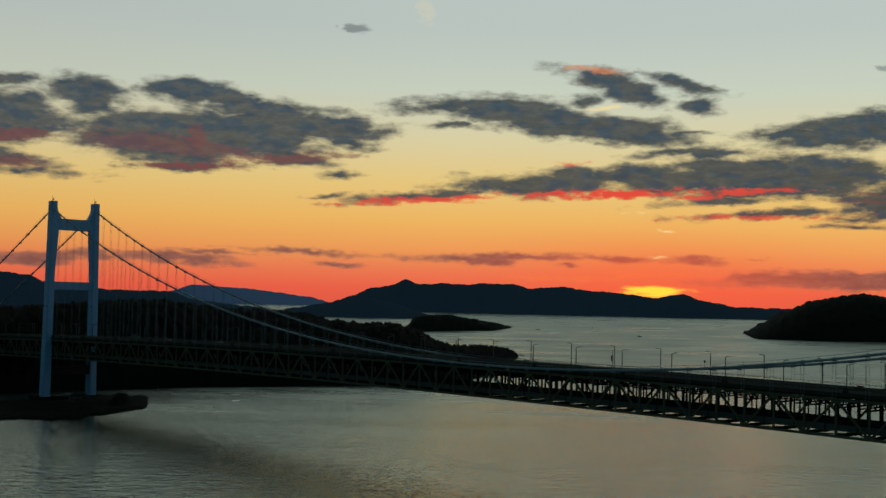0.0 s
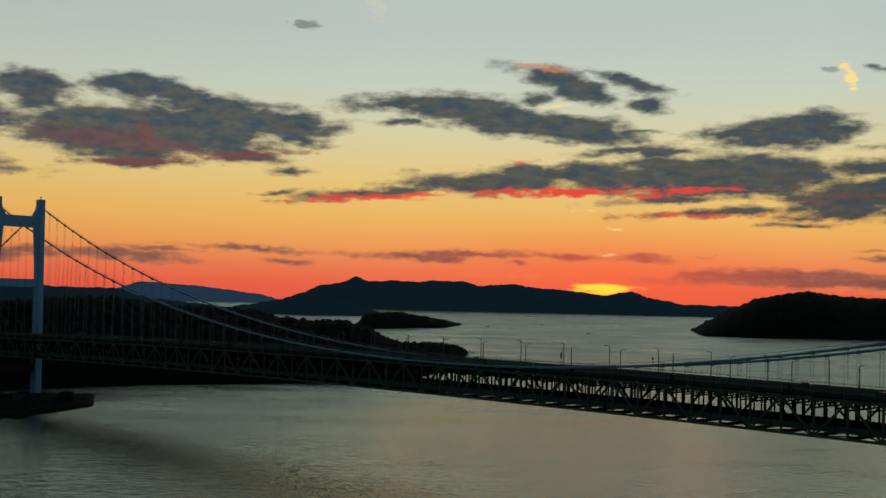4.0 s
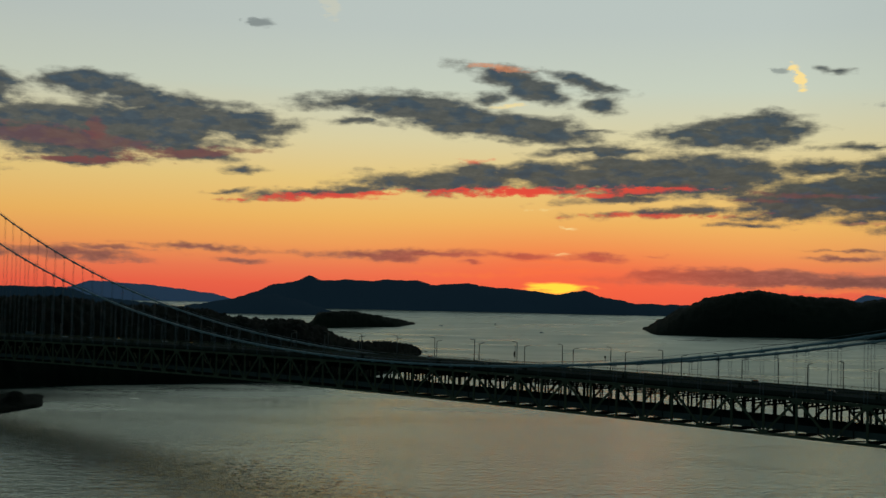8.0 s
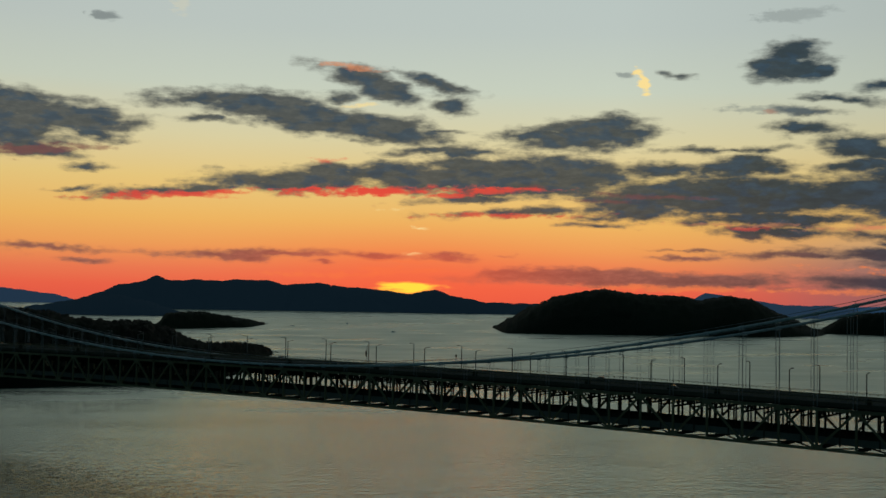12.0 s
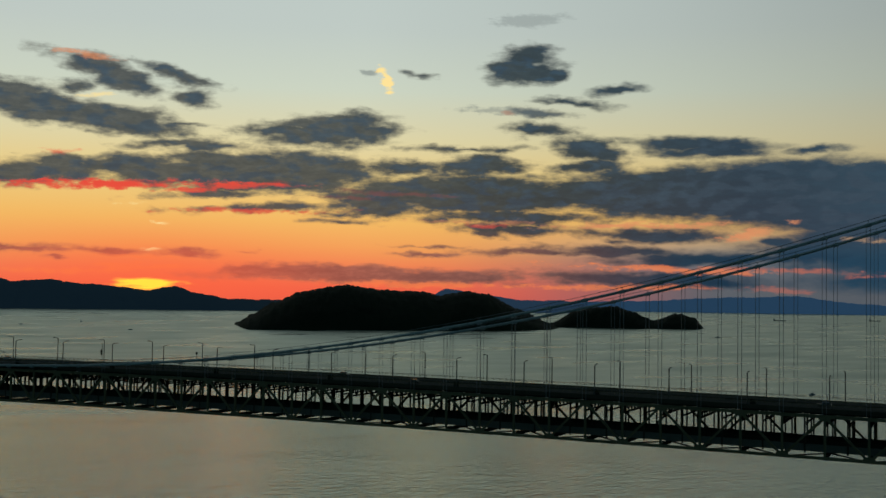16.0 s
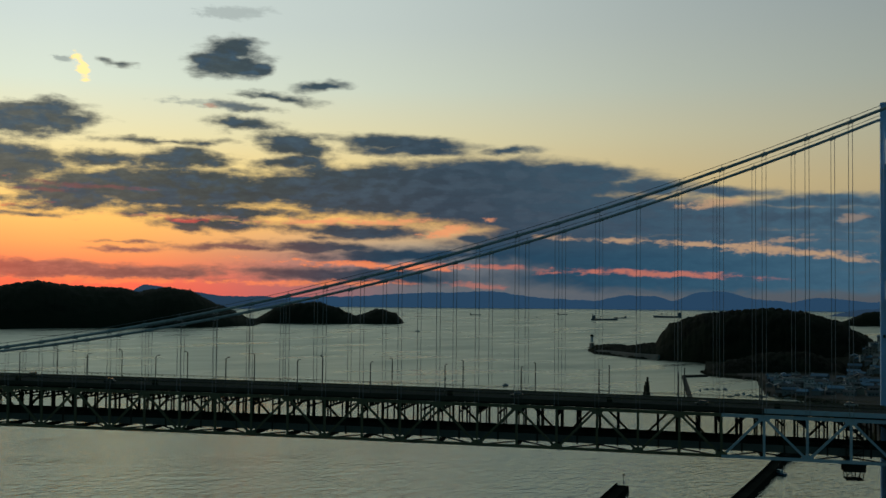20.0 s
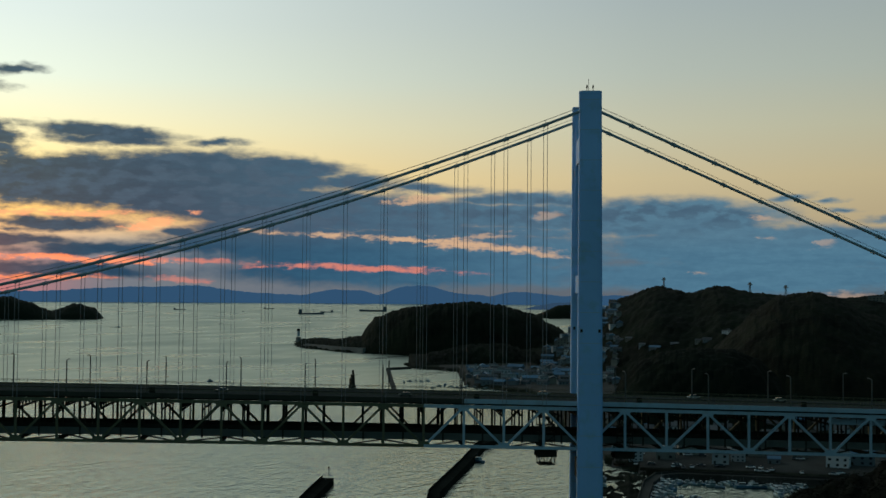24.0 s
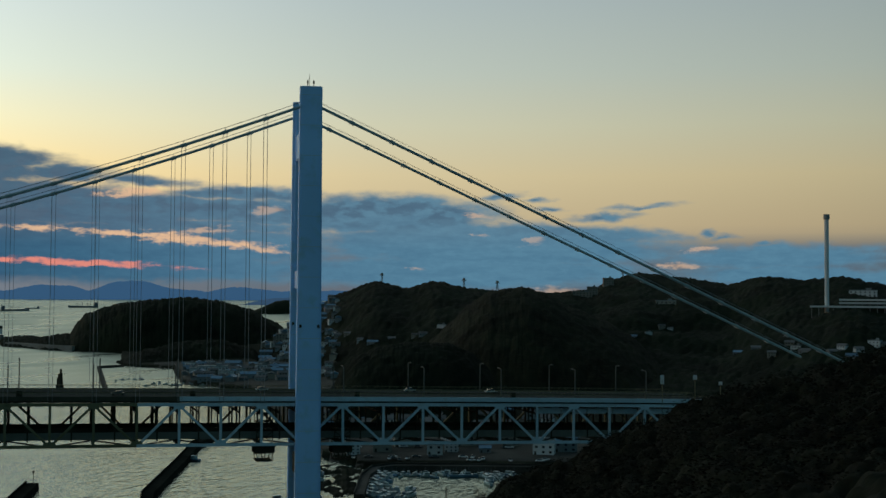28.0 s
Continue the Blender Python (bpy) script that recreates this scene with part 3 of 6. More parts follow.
def hill(name, knots, shore, depth, mat, label, size, amp, step=0.05, rows=26, crest=0.5, wobble=0.03, sink=2.0):
    """A wooded hill that rises from the sea at the true distance shore(az) or shore, with a skyline by bearing and elevation."""
    sheet = []
    a0, a1 = knots[0][0], knots[-1][0]
    cols = int((a1 - a0) / step) + 1
    lines = []
    for j in range(cols):
        az = a0 + (a1 - a0) * j / (cols - 1)
        ds = drawn(along(shore, az) if isinstance(shore, list) else shore)
        ragged = sum(share * noise.noise(Vector((az * rate, 3.1 + rate, ds / 300))) for rate, share in ((1.7, 1.0), (6.3, 0.7), (17.0, 0.6)))
        lines.append((az, ds, along(knots, az) + wobble * ragged))
    for i in range(rows + 1):
        v = i / rows
        row = []
        for az, ds, el in lines:
            end = min(1, min(az - a0, a1 - az) / (0.06 * (a1 - a0)))
            d = ds + depth * (crest + (v - crest) * (0.25 + 0.75 * ease(end)))
            dc = ds + depth * crest
            base = sea_z(ds)
            top = max(0.5, EYE + dc * math.tan(radians(el)) - base)
            f = math.sin(min(1, v / crest) * math.pi / 2) ** 0.8 if v < crest else math.cos((v - crest) / (1 - crest) * math.pi / 2)
            p = polar(az, d)
            rise = top * f * (1 + 0.10 * noise.noise(Vector((p.x, p.y, 0)) / (depth * 0.22)) * (1 - f))
            tree = (crowns(p.x, p.y, size) - 0.62) * amp * min(1, f * 3)
            row.append((p.x, p.y, base - (sink if v in (0, 1) else 0) + rise + tree))
        sheet.append(row)
    return tagged(new(name, grid_mesh(name, sheet, mat)), label, "hill", kind="structure")


# ---------------------------------------------------------------- sea
def water_material():
    m = bpy.data.materials.new("sea_water")
    m.use_nodes = True
    nt = m.node_tree
    p = nt.nodes["Principled BSDF"]
    p.inputs["Base Color"].default_value = (0.030, 0.046, 0.040, 1)
    p.inputs["Roughness"].default_value = 0.10
    p.inputs["IOR"].default_value = 4.0
    p.inputs["Specular Tint"].default_value = (0.90, 1.0, 0.85, 1)
    tc = nt.nodes.new("ShaderNodeTexCoord")
    # ripples weaken and roughness grows with distance from the eye, averaging fine waves
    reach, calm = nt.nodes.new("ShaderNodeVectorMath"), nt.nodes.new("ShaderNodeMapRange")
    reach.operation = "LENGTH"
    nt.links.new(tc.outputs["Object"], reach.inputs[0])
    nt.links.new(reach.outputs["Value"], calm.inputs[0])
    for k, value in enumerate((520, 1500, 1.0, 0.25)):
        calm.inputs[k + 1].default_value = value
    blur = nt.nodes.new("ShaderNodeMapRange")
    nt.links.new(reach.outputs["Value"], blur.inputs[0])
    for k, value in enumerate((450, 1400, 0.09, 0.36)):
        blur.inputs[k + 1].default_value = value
    # streaks of wind and calm
    lanes, gust, breath, product = nt.nodes.new("ShaderNodeMapping"), nt.nodes.new("ShaderNodeTexNoise"), nt.nodes.new("ShaderNodeMapRange"), nt.nodes.new("ShaderNodeMath")
    lanes.inputs["Rotation"].default_value, lanes.inputs["Scale"].default_value = (0, 0, radians(-20)), (1, 2.6, 1)
    gust.inputs["Scale"].default_value, gust.inputs["Detail"].default_value = 0.006, 5
    breath.inputs[1].default_value, breath.inputs[2].default_value, breath.inputs[3].default_value, breath.inputs[4].default_value = 0.35, 0.65, 0.65, 1.35
    product.operation = "MULTIPLY"
    nt.links.new(tc.outputs["Object"], lanes.inputs[0])
    nt.links.new(lanes.outputs[0], gust.inputs["Vector"])
    nt.links.new(gust.outputs[0], breath.inputs[0])
    nt.links.new(breath.outputs[0], product.inputs[0])
    nt.links.new(blur.outputs[0], product.inputs[1])
    nt.links.new(product.outputs[0], p.inputs["Roughness"])
    last = None
    for scale, stretch, dist, detail in ((0.012, 1.0, 0.8, 2), (0.08, 2.2, 0.62, 2), (0.24, 2.0, 0.50, 2)):
        mp, n, b = nt.nodes.new("ShaderNodeMapping"), nt.nodes.new("ShaderNodeTexNoise"), nt.nodes.new("ShaderNodeBump")
        mp.inputs["Rotation"].default_value = (0, 0, radians(-35))
        mp.inputs["Scale"].default_value = (1, stretch, 1)
        nt.links.new(tc.outputs["Object"], mp.inputs[0])
        nt.links.new(mp.outputs[0], n.inputs["Vector"])
        n.inputs["Scale"].default_value, n.inputs["Detail"].default_value = scale, detail
        b.inputs["Distance"].default_value = dist
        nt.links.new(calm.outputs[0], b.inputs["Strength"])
        nt.links.new(n.outputs[0], b.inputs["Height"])
        if last:
            nt.links.new(last.outputs[0], b.inputs["Normal"])
        last = b
    nt.links.new(last.outputs[0], p.inputs["Normal"])
    return m


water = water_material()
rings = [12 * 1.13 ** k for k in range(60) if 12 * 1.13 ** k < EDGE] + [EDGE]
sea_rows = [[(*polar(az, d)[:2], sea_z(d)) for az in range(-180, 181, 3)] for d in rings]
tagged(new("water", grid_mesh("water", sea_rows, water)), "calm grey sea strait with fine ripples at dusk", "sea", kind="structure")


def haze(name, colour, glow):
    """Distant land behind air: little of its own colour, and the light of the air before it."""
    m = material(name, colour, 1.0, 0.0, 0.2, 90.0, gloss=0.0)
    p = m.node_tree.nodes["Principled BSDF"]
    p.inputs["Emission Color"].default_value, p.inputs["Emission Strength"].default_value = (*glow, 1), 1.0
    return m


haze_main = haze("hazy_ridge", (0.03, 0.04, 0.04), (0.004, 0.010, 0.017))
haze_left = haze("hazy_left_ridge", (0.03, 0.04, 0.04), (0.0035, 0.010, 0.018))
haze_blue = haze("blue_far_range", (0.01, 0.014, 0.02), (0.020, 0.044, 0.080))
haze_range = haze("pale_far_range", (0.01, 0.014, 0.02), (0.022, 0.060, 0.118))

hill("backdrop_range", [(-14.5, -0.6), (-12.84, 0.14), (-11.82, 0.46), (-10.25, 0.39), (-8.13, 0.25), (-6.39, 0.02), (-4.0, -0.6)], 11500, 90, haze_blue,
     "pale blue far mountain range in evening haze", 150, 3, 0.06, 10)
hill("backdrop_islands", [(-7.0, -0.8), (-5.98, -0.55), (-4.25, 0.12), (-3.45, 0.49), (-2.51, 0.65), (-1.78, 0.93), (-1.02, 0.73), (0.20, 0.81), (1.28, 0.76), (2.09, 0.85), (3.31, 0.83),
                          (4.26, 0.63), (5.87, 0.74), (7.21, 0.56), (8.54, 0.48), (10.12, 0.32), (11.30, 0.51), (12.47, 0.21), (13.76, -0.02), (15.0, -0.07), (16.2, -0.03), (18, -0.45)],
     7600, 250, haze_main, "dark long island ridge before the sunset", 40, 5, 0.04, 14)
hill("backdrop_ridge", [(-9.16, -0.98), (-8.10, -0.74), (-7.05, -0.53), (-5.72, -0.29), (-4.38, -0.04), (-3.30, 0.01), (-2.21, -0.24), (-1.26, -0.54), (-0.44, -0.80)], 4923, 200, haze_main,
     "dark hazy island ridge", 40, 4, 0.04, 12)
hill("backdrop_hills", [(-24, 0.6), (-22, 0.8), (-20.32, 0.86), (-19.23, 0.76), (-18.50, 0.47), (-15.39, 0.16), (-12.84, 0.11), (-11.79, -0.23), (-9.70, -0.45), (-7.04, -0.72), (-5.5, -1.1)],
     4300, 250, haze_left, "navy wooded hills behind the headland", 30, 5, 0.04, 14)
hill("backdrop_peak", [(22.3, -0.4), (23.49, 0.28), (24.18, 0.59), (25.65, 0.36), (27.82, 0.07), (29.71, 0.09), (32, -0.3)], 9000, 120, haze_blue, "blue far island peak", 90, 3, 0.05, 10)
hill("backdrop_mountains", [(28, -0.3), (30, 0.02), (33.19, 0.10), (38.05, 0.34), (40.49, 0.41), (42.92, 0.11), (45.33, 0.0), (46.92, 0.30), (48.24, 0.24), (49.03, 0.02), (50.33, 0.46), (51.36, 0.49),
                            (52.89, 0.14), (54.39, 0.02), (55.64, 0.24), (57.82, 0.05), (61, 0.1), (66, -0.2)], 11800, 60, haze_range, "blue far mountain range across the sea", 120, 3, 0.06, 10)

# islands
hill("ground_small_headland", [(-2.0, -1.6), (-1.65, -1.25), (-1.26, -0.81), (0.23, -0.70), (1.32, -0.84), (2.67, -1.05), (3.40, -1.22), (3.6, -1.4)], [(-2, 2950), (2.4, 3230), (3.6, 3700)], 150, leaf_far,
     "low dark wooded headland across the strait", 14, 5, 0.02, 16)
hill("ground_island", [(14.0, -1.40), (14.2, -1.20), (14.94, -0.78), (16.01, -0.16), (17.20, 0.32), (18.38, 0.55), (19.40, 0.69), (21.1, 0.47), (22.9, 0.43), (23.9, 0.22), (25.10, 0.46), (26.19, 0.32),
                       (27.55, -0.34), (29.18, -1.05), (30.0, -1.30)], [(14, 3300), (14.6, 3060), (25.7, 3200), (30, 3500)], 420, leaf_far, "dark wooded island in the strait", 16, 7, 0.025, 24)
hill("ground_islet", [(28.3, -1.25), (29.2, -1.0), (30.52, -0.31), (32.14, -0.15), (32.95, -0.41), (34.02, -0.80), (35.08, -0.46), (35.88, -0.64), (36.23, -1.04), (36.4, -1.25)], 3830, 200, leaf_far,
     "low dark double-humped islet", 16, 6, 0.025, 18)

# the wooded headland behind the far tower
hill("ground_headland", [(-27, -0.9), (-24, -0.8), (-20.26, -0.79), (-18.34, -0.63), (-15.37, -0.38), (-13.08, -0.28), (-11.53, -0.49), (-10.22, -0.60), (-8.90, -0.66), (-7.04, -0.74), (-4.89, -1.12), (-3.81, -1.20),
                         (-2.19, -1.20), (-1.10, -1.50), (-0.28, -1.95), (0.53, -2.20), (1.88, -2.17), (3.24, -2.28), (3.75, -2.6), (4.0, -3.0)],
     [(-27, 900), (-20, 1000), (-10.6, 1069), (-3.7, 1110), (0.6, 1160), (2.5, 1300), (4.0, 1560)], 420, leaf_dark, "steep dark wooded headland above the strait", 9, 9, 0.03, 44, 0.55)

# ---------------------------------------------------------------- the suspension bridge
# along the bridge: s from the near tower to the far one, q towards the viewer, z up
NEAR, FAR, SPAN, GAUGE = Vector((339.3, 202.7, 0)), Vector((-294.5, 896.9, 0)), 940.0, 35.0
DIR = (FAR - NEAR).normalized()
BRIDGE = Matrix.Translation(NEAR) @ Matrix.Rotation(math.atan2(DIR.y, DIR.x), 4, "Z")
PANEL, SIDE, FIRST = 13.055, 13.9, 1.8
Q_NEAR, Q_FAR = -1.5, -33.5
TRUSS_H = 12.9


def low_chord(s):
    return 31.4 + 5.4 * (1 - ((s - 470) / 470) ** 2)


def node_s(i):
    """Where a panel point stands; the panels grow a little shorter towards mid span."""
    if i <= 0:
        return FIRST + SIDE * i
    if i < 34:
        return FIRST + 13.11 * i - 0.0135 * max(0.0, i - 2) ** 2
    return FIRST + 13.11 * 34 - 0.0135 * 32 ** 2 + 12.3 * (i - 34)


def cable_z(s, q=0.0):
    # the far cable of the pair runs over its leg a little earlier
    early = 5.2 if q < -1 else 0.0
    if s < -early:
        return 143.7 + (s + early) * 0.4245
    if s < 0:
        return 143.7
    if s > SPAN:
        return 143 - (s - SPAN) * 0.413 - 1.4 * math.sin(min(1, (s - SPAN) / 210) * math.pi)
    return 51.4 + 92.2 * abs((s - 470) / 470) ** 2.05 - (0.4 if q < -1 else 0.0)


bridge = tagged(new("suspension_bridge"), "long grey double-deck suspension bridge with steel truss girder", "bridge")
bridge.matrix_basis = BRIDGE
I0, I1 = -11, 88
nodes_i = list(range(I0, I1 + 1))

# road deck
def chain(q, dz):
    return [(node_s(i), q, low_chord(node_s(i)) + dz) for i in nodes_i]


bm = bmesh.new()
for q in (-8.3, -26.7):
    sweep(bm, chain(q, TRUSS_H + 2.2), 14.6, 0.6)
deck = part("road_deck", bm, asphalt, bridge, "dark asphalt road deck")
for q in (-2.5, -6.5, -10.5, -14.5, -20.5, -24.5, -28.5, -32.5):
    bm = bmesh.new()
    sweep(bm, chain(q, TRUSS_H + 1.2), 0.5, 1.3)
    part("girder", bm, steel_dark, deck)
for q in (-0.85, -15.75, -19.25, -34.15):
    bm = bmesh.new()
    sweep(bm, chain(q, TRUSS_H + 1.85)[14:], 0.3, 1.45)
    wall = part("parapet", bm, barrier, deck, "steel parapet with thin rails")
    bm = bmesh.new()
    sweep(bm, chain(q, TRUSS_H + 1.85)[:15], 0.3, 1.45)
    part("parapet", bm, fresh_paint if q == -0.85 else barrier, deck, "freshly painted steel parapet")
    for dz, w in ((3.75, 0.12), (3.4, 0.08)):
        bm = bmesh.new()
        sweep(bm, chain(q, TRUSS_H + dz), w, w)
        part("handrail", bm, truss_paint, wall)
    bm = bmesh.new()
    for i in nodes_i[:-1]:
        for k in range(5):
            s = node_s(i + k / 5)
            z = low_chord(s) + TRUSS_H
            beam(bm, (s, q, z + 2.9), (s, q, z + 3.8), 0.12, 0.12)
    tagged(part("railing", bm, truss_paint, wall), kind="stuff")

# stiffening trusses
def member(name, p, q, w, h, mat):
    bm = bmesh.new()
    beam(bm, p, q, w, h)
    return mesh_of(name, bm, mat)


def gusset_mesh(mat):
    bm = bmesh.new()
    g = [(-2.3, 0), (2.3, 0), (1.5, 1.7), (-1.5, 1.7)]
    f = [bm.verts.new((x, -0.42, z - 0.3)) for x, z in g]
    b = [bm.verts.new((x, 0.42, z - 0.3)) for x, z in g]
    bm.faces.new(f), bm.faces.new(b[::-1])
    for k in range(4):
        bm.faces.new((f[k], b[k], b[(k + 1) % 4], f[(k + 1) % 4]))
    return mesh_of("gusset", bm, mat)


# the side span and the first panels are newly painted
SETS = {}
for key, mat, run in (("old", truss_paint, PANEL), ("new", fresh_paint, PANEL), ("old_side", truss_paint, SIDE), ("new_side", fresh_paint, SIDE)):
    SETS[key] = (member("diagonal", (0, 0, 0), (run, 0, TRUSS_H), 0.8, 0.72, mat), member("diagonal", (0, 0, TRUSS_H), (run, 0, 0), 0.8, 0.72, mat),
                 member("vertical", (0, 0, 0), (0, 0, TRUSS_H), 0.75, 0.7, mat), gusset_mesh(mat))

trusses = []
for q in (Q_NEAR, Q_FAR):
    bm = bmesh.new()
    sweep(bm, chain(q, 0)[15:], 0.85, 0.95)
    truss = part("stiffening_truss", bm, truss_paint, bridge, "old dark steel truss, freshly painted towards the shore")
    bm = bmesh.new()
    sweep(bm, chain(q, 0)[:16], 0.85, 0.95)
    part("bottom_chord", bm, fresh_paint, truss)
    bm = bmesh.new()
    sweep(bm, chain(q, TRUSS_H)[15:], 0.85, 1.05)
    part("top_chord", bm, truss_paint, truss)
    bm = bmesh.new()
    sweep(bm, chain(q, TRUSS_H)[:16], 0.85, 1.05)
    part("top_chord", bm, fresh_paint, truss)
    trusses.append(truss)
    for i in nodes_i[:-1]:
        s = node_s(i)
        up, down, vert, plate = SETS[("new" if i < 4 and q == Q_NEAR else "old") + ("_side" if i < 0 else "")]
        here = Matrix.Translation((s, q, low_chord(s)))
        fit = Matrix.Diagonal(((node_s(i + 1) - s) / (SIDE if i < 0 else PANEL), 1, 1, 1))
        piece("diagonal", up if i % 2 == 0 else down, None, truss, at=here @ fit)
        piece("vertical", vert, None, truss, at=here)
        if i % 2 == 0:
            piece("gusset", plate, None, truss, at=here)
        else:
            piece("gusset", plate, None, truss, at=Matrix.Translation((s, q, low_chord(s) + TRUSS_H)) @ Matrix.Rotation(math.pi, 4, "Y"))

# cross frames at every panel point
bm = bmesh.new()
beam(bm, (0, Q_NEAR, TRUSS_H + 0.3), (0, Q_FAR, TRUSS_H + 0.3), 0.6, 0.9)
beam(bm, (0, Q_NEAR, TRUSS_H - 3.0), (0, Q_FAR, TRUSS_H - 3.0), 0.5, 0.6)
for k in range(9):
    q = Q_NEAR - k * 4.0
    beam(bm, (0, q, TRUSS_H - 3.0), (0, q - 2.0 if k < 8 else q, TRUSS_H + 0.2), 0.35, 0.35)
    if k:
        beam(bm, (0, q, TRUSS_H - 3.0), (0, q + 2.0, TRUSS_H + 0.2), 0.35, 0.35)
beam(bm, (0, Q_NEAR, 0.1), (0, Q_FAR, 0.1), 0.7, 1.2)
for q in (-9.5, -25.5):
    beam(bm, (0, q, 0), (0, q, TRUSS_H - 3), 0.45, 0.45)
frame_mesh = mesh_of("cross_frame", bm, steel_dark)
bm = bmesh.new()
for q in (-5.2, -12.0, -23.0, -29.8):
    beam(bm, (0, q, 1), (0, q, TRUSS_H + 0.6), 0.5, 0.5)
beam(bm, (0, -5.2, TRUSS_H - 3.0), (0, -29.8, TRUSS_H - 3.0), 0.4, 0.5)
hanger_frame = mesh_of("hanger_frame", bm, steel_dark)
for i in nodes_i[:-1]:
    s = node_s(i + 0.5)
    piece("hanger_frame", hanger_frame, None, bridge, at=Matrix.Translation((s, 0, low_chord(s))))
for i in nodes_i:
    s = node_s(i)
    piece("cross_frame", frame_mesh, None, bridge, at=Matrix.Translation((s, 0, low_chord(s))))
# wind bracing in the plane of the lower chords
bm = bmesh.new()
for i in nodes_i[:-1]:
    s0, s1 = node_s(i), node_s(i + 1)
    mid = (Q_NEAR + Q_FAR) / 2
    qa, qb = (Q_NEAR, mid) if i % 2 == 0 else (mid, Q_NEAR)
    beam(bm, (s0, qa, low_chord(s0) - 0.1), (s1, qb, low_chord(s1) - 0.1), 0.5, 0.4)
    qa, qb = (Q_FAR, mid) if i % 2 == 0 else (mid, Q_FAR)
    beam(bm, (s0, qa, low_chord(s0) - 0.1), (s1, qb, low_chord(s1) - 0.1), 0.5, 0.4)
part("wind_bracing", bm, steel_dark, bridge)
# railway deck inside the truss
rail_deck = None
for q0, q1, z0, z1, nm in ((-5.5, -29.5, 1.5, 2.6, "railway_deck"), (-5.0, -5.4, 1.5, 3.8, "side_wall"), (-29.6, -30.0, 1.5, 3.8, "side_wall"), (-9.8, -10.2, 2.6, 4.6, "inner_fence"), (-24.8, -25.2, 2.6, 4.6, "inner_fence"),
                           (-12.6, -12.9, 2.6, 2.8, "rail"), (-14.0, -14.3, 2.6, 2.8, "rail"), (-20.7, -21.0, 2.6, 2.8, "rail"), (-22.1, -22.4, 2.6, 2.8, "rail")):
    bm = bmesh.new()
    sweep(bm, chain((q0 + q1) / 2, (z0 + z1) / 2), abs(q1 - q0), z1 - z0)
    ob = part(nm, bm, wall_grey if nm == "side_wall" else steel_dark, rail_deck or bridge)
    rail_deck = rail_deck or ob

# pale noise screen inside the side span
for k in range(7):
    s0, s1 = -82 - 10.0 * k, -91.7 - 10.0 * k
    bm = bmesh.new()
    beam(bm, (s0, -4.2, low_chord(s0) + TRUSS_H - 2.2), (s1, -4.2, low_chord(s1) + TRUSS_H - 2.2), 0.15, 1.9)
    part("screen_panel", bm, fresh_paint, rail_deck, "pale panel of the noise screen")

# towers
def leg_mesh():
    bm = bmesh.new()
    levels = [(-2, 8.4, 5.6), (20, 8.2, 5.3), (60, 7.9, 5.0), (110, 7.5, 4.6), (149, 7.3, 4.4)]
    c = 0.55
    rings = []
    for z, a, b in levels:
        a, b = a / 2, b / 2
        out = [(-a + c, -b), (a - c, -b), (a - c, -b + c), (a, -b + c), (a, b - c), (a - c, b - c), (a - c, b), (-a + c, b), (-a + c, b - c), (-a, b - c), (-a, -b + c), (-a + c, -b + c)]
        rings.append([bm.verts.new((x, y, z)) for x, y in out])
    for r0, r1 in zip(rings, rings[1:]):
        for k in range(12):
            bm.faces.new((r0[k], r0[(k + 1) % 12], r1[(k + 1) % 12], r1[k]))
    bm.faces.new(rings[-1]), bm.faces.new(rings[0][::-1])
    return mesh_of("leg", bm, paint)


leg = leg_mesh()
bm = bmesh.new()
box(bm, -3.7, 3.7, 2.5, 2.812, 0, 0.14)
box(bm, -3.7, 3.7, -2.812, -2.5, 0, 0.14)
box(bm, -3.7, -3.5, -2.6, 2.6, 0, 0.14)
box(bm, 3.5, 3.7, -2.6, 2.6, 0, 0.14)
seam = mesh_of("splice", bm, fresh_paint)


def cross_beam(z0, z1, haunch, mat=paint):
    """A box beam between the legs, its upper corners swept up towards the leg tops."""
    bm = bmesh.new()
    q0, q1 = -2.2, -GAUGE + 2.2
    out = [(q0, z0), (q0, z1 + haunch)]
    if haunch:
        for k in range(1, 7):
            a = k / 6 * math.pi / 2
            out.append((q0 - 4.5 * math.sin(a), z1 + haunch * (1 - math.sin(a)) ** 1.3))
        out += [(q1 - (q - q0), z) for q, z in out[:1:-1]]
    out += [(q1, z1 + haunch), (q1, z0)]
    f = [bm.verts.new((-2.6, q, z)) for q, z in out]
    b = [bm.verts.new((2.6, q, z)) for q, z in out]
    bm.faces.new(f), bm.faces.new(b[::-1])
    for k in range(len(out)):
        bm.faces.new((f[k], b[k], b[(k + 1) % len(out)], f[(k + 1) % len(out)]))
    return mesh_of("cross_beam", bm, mat)


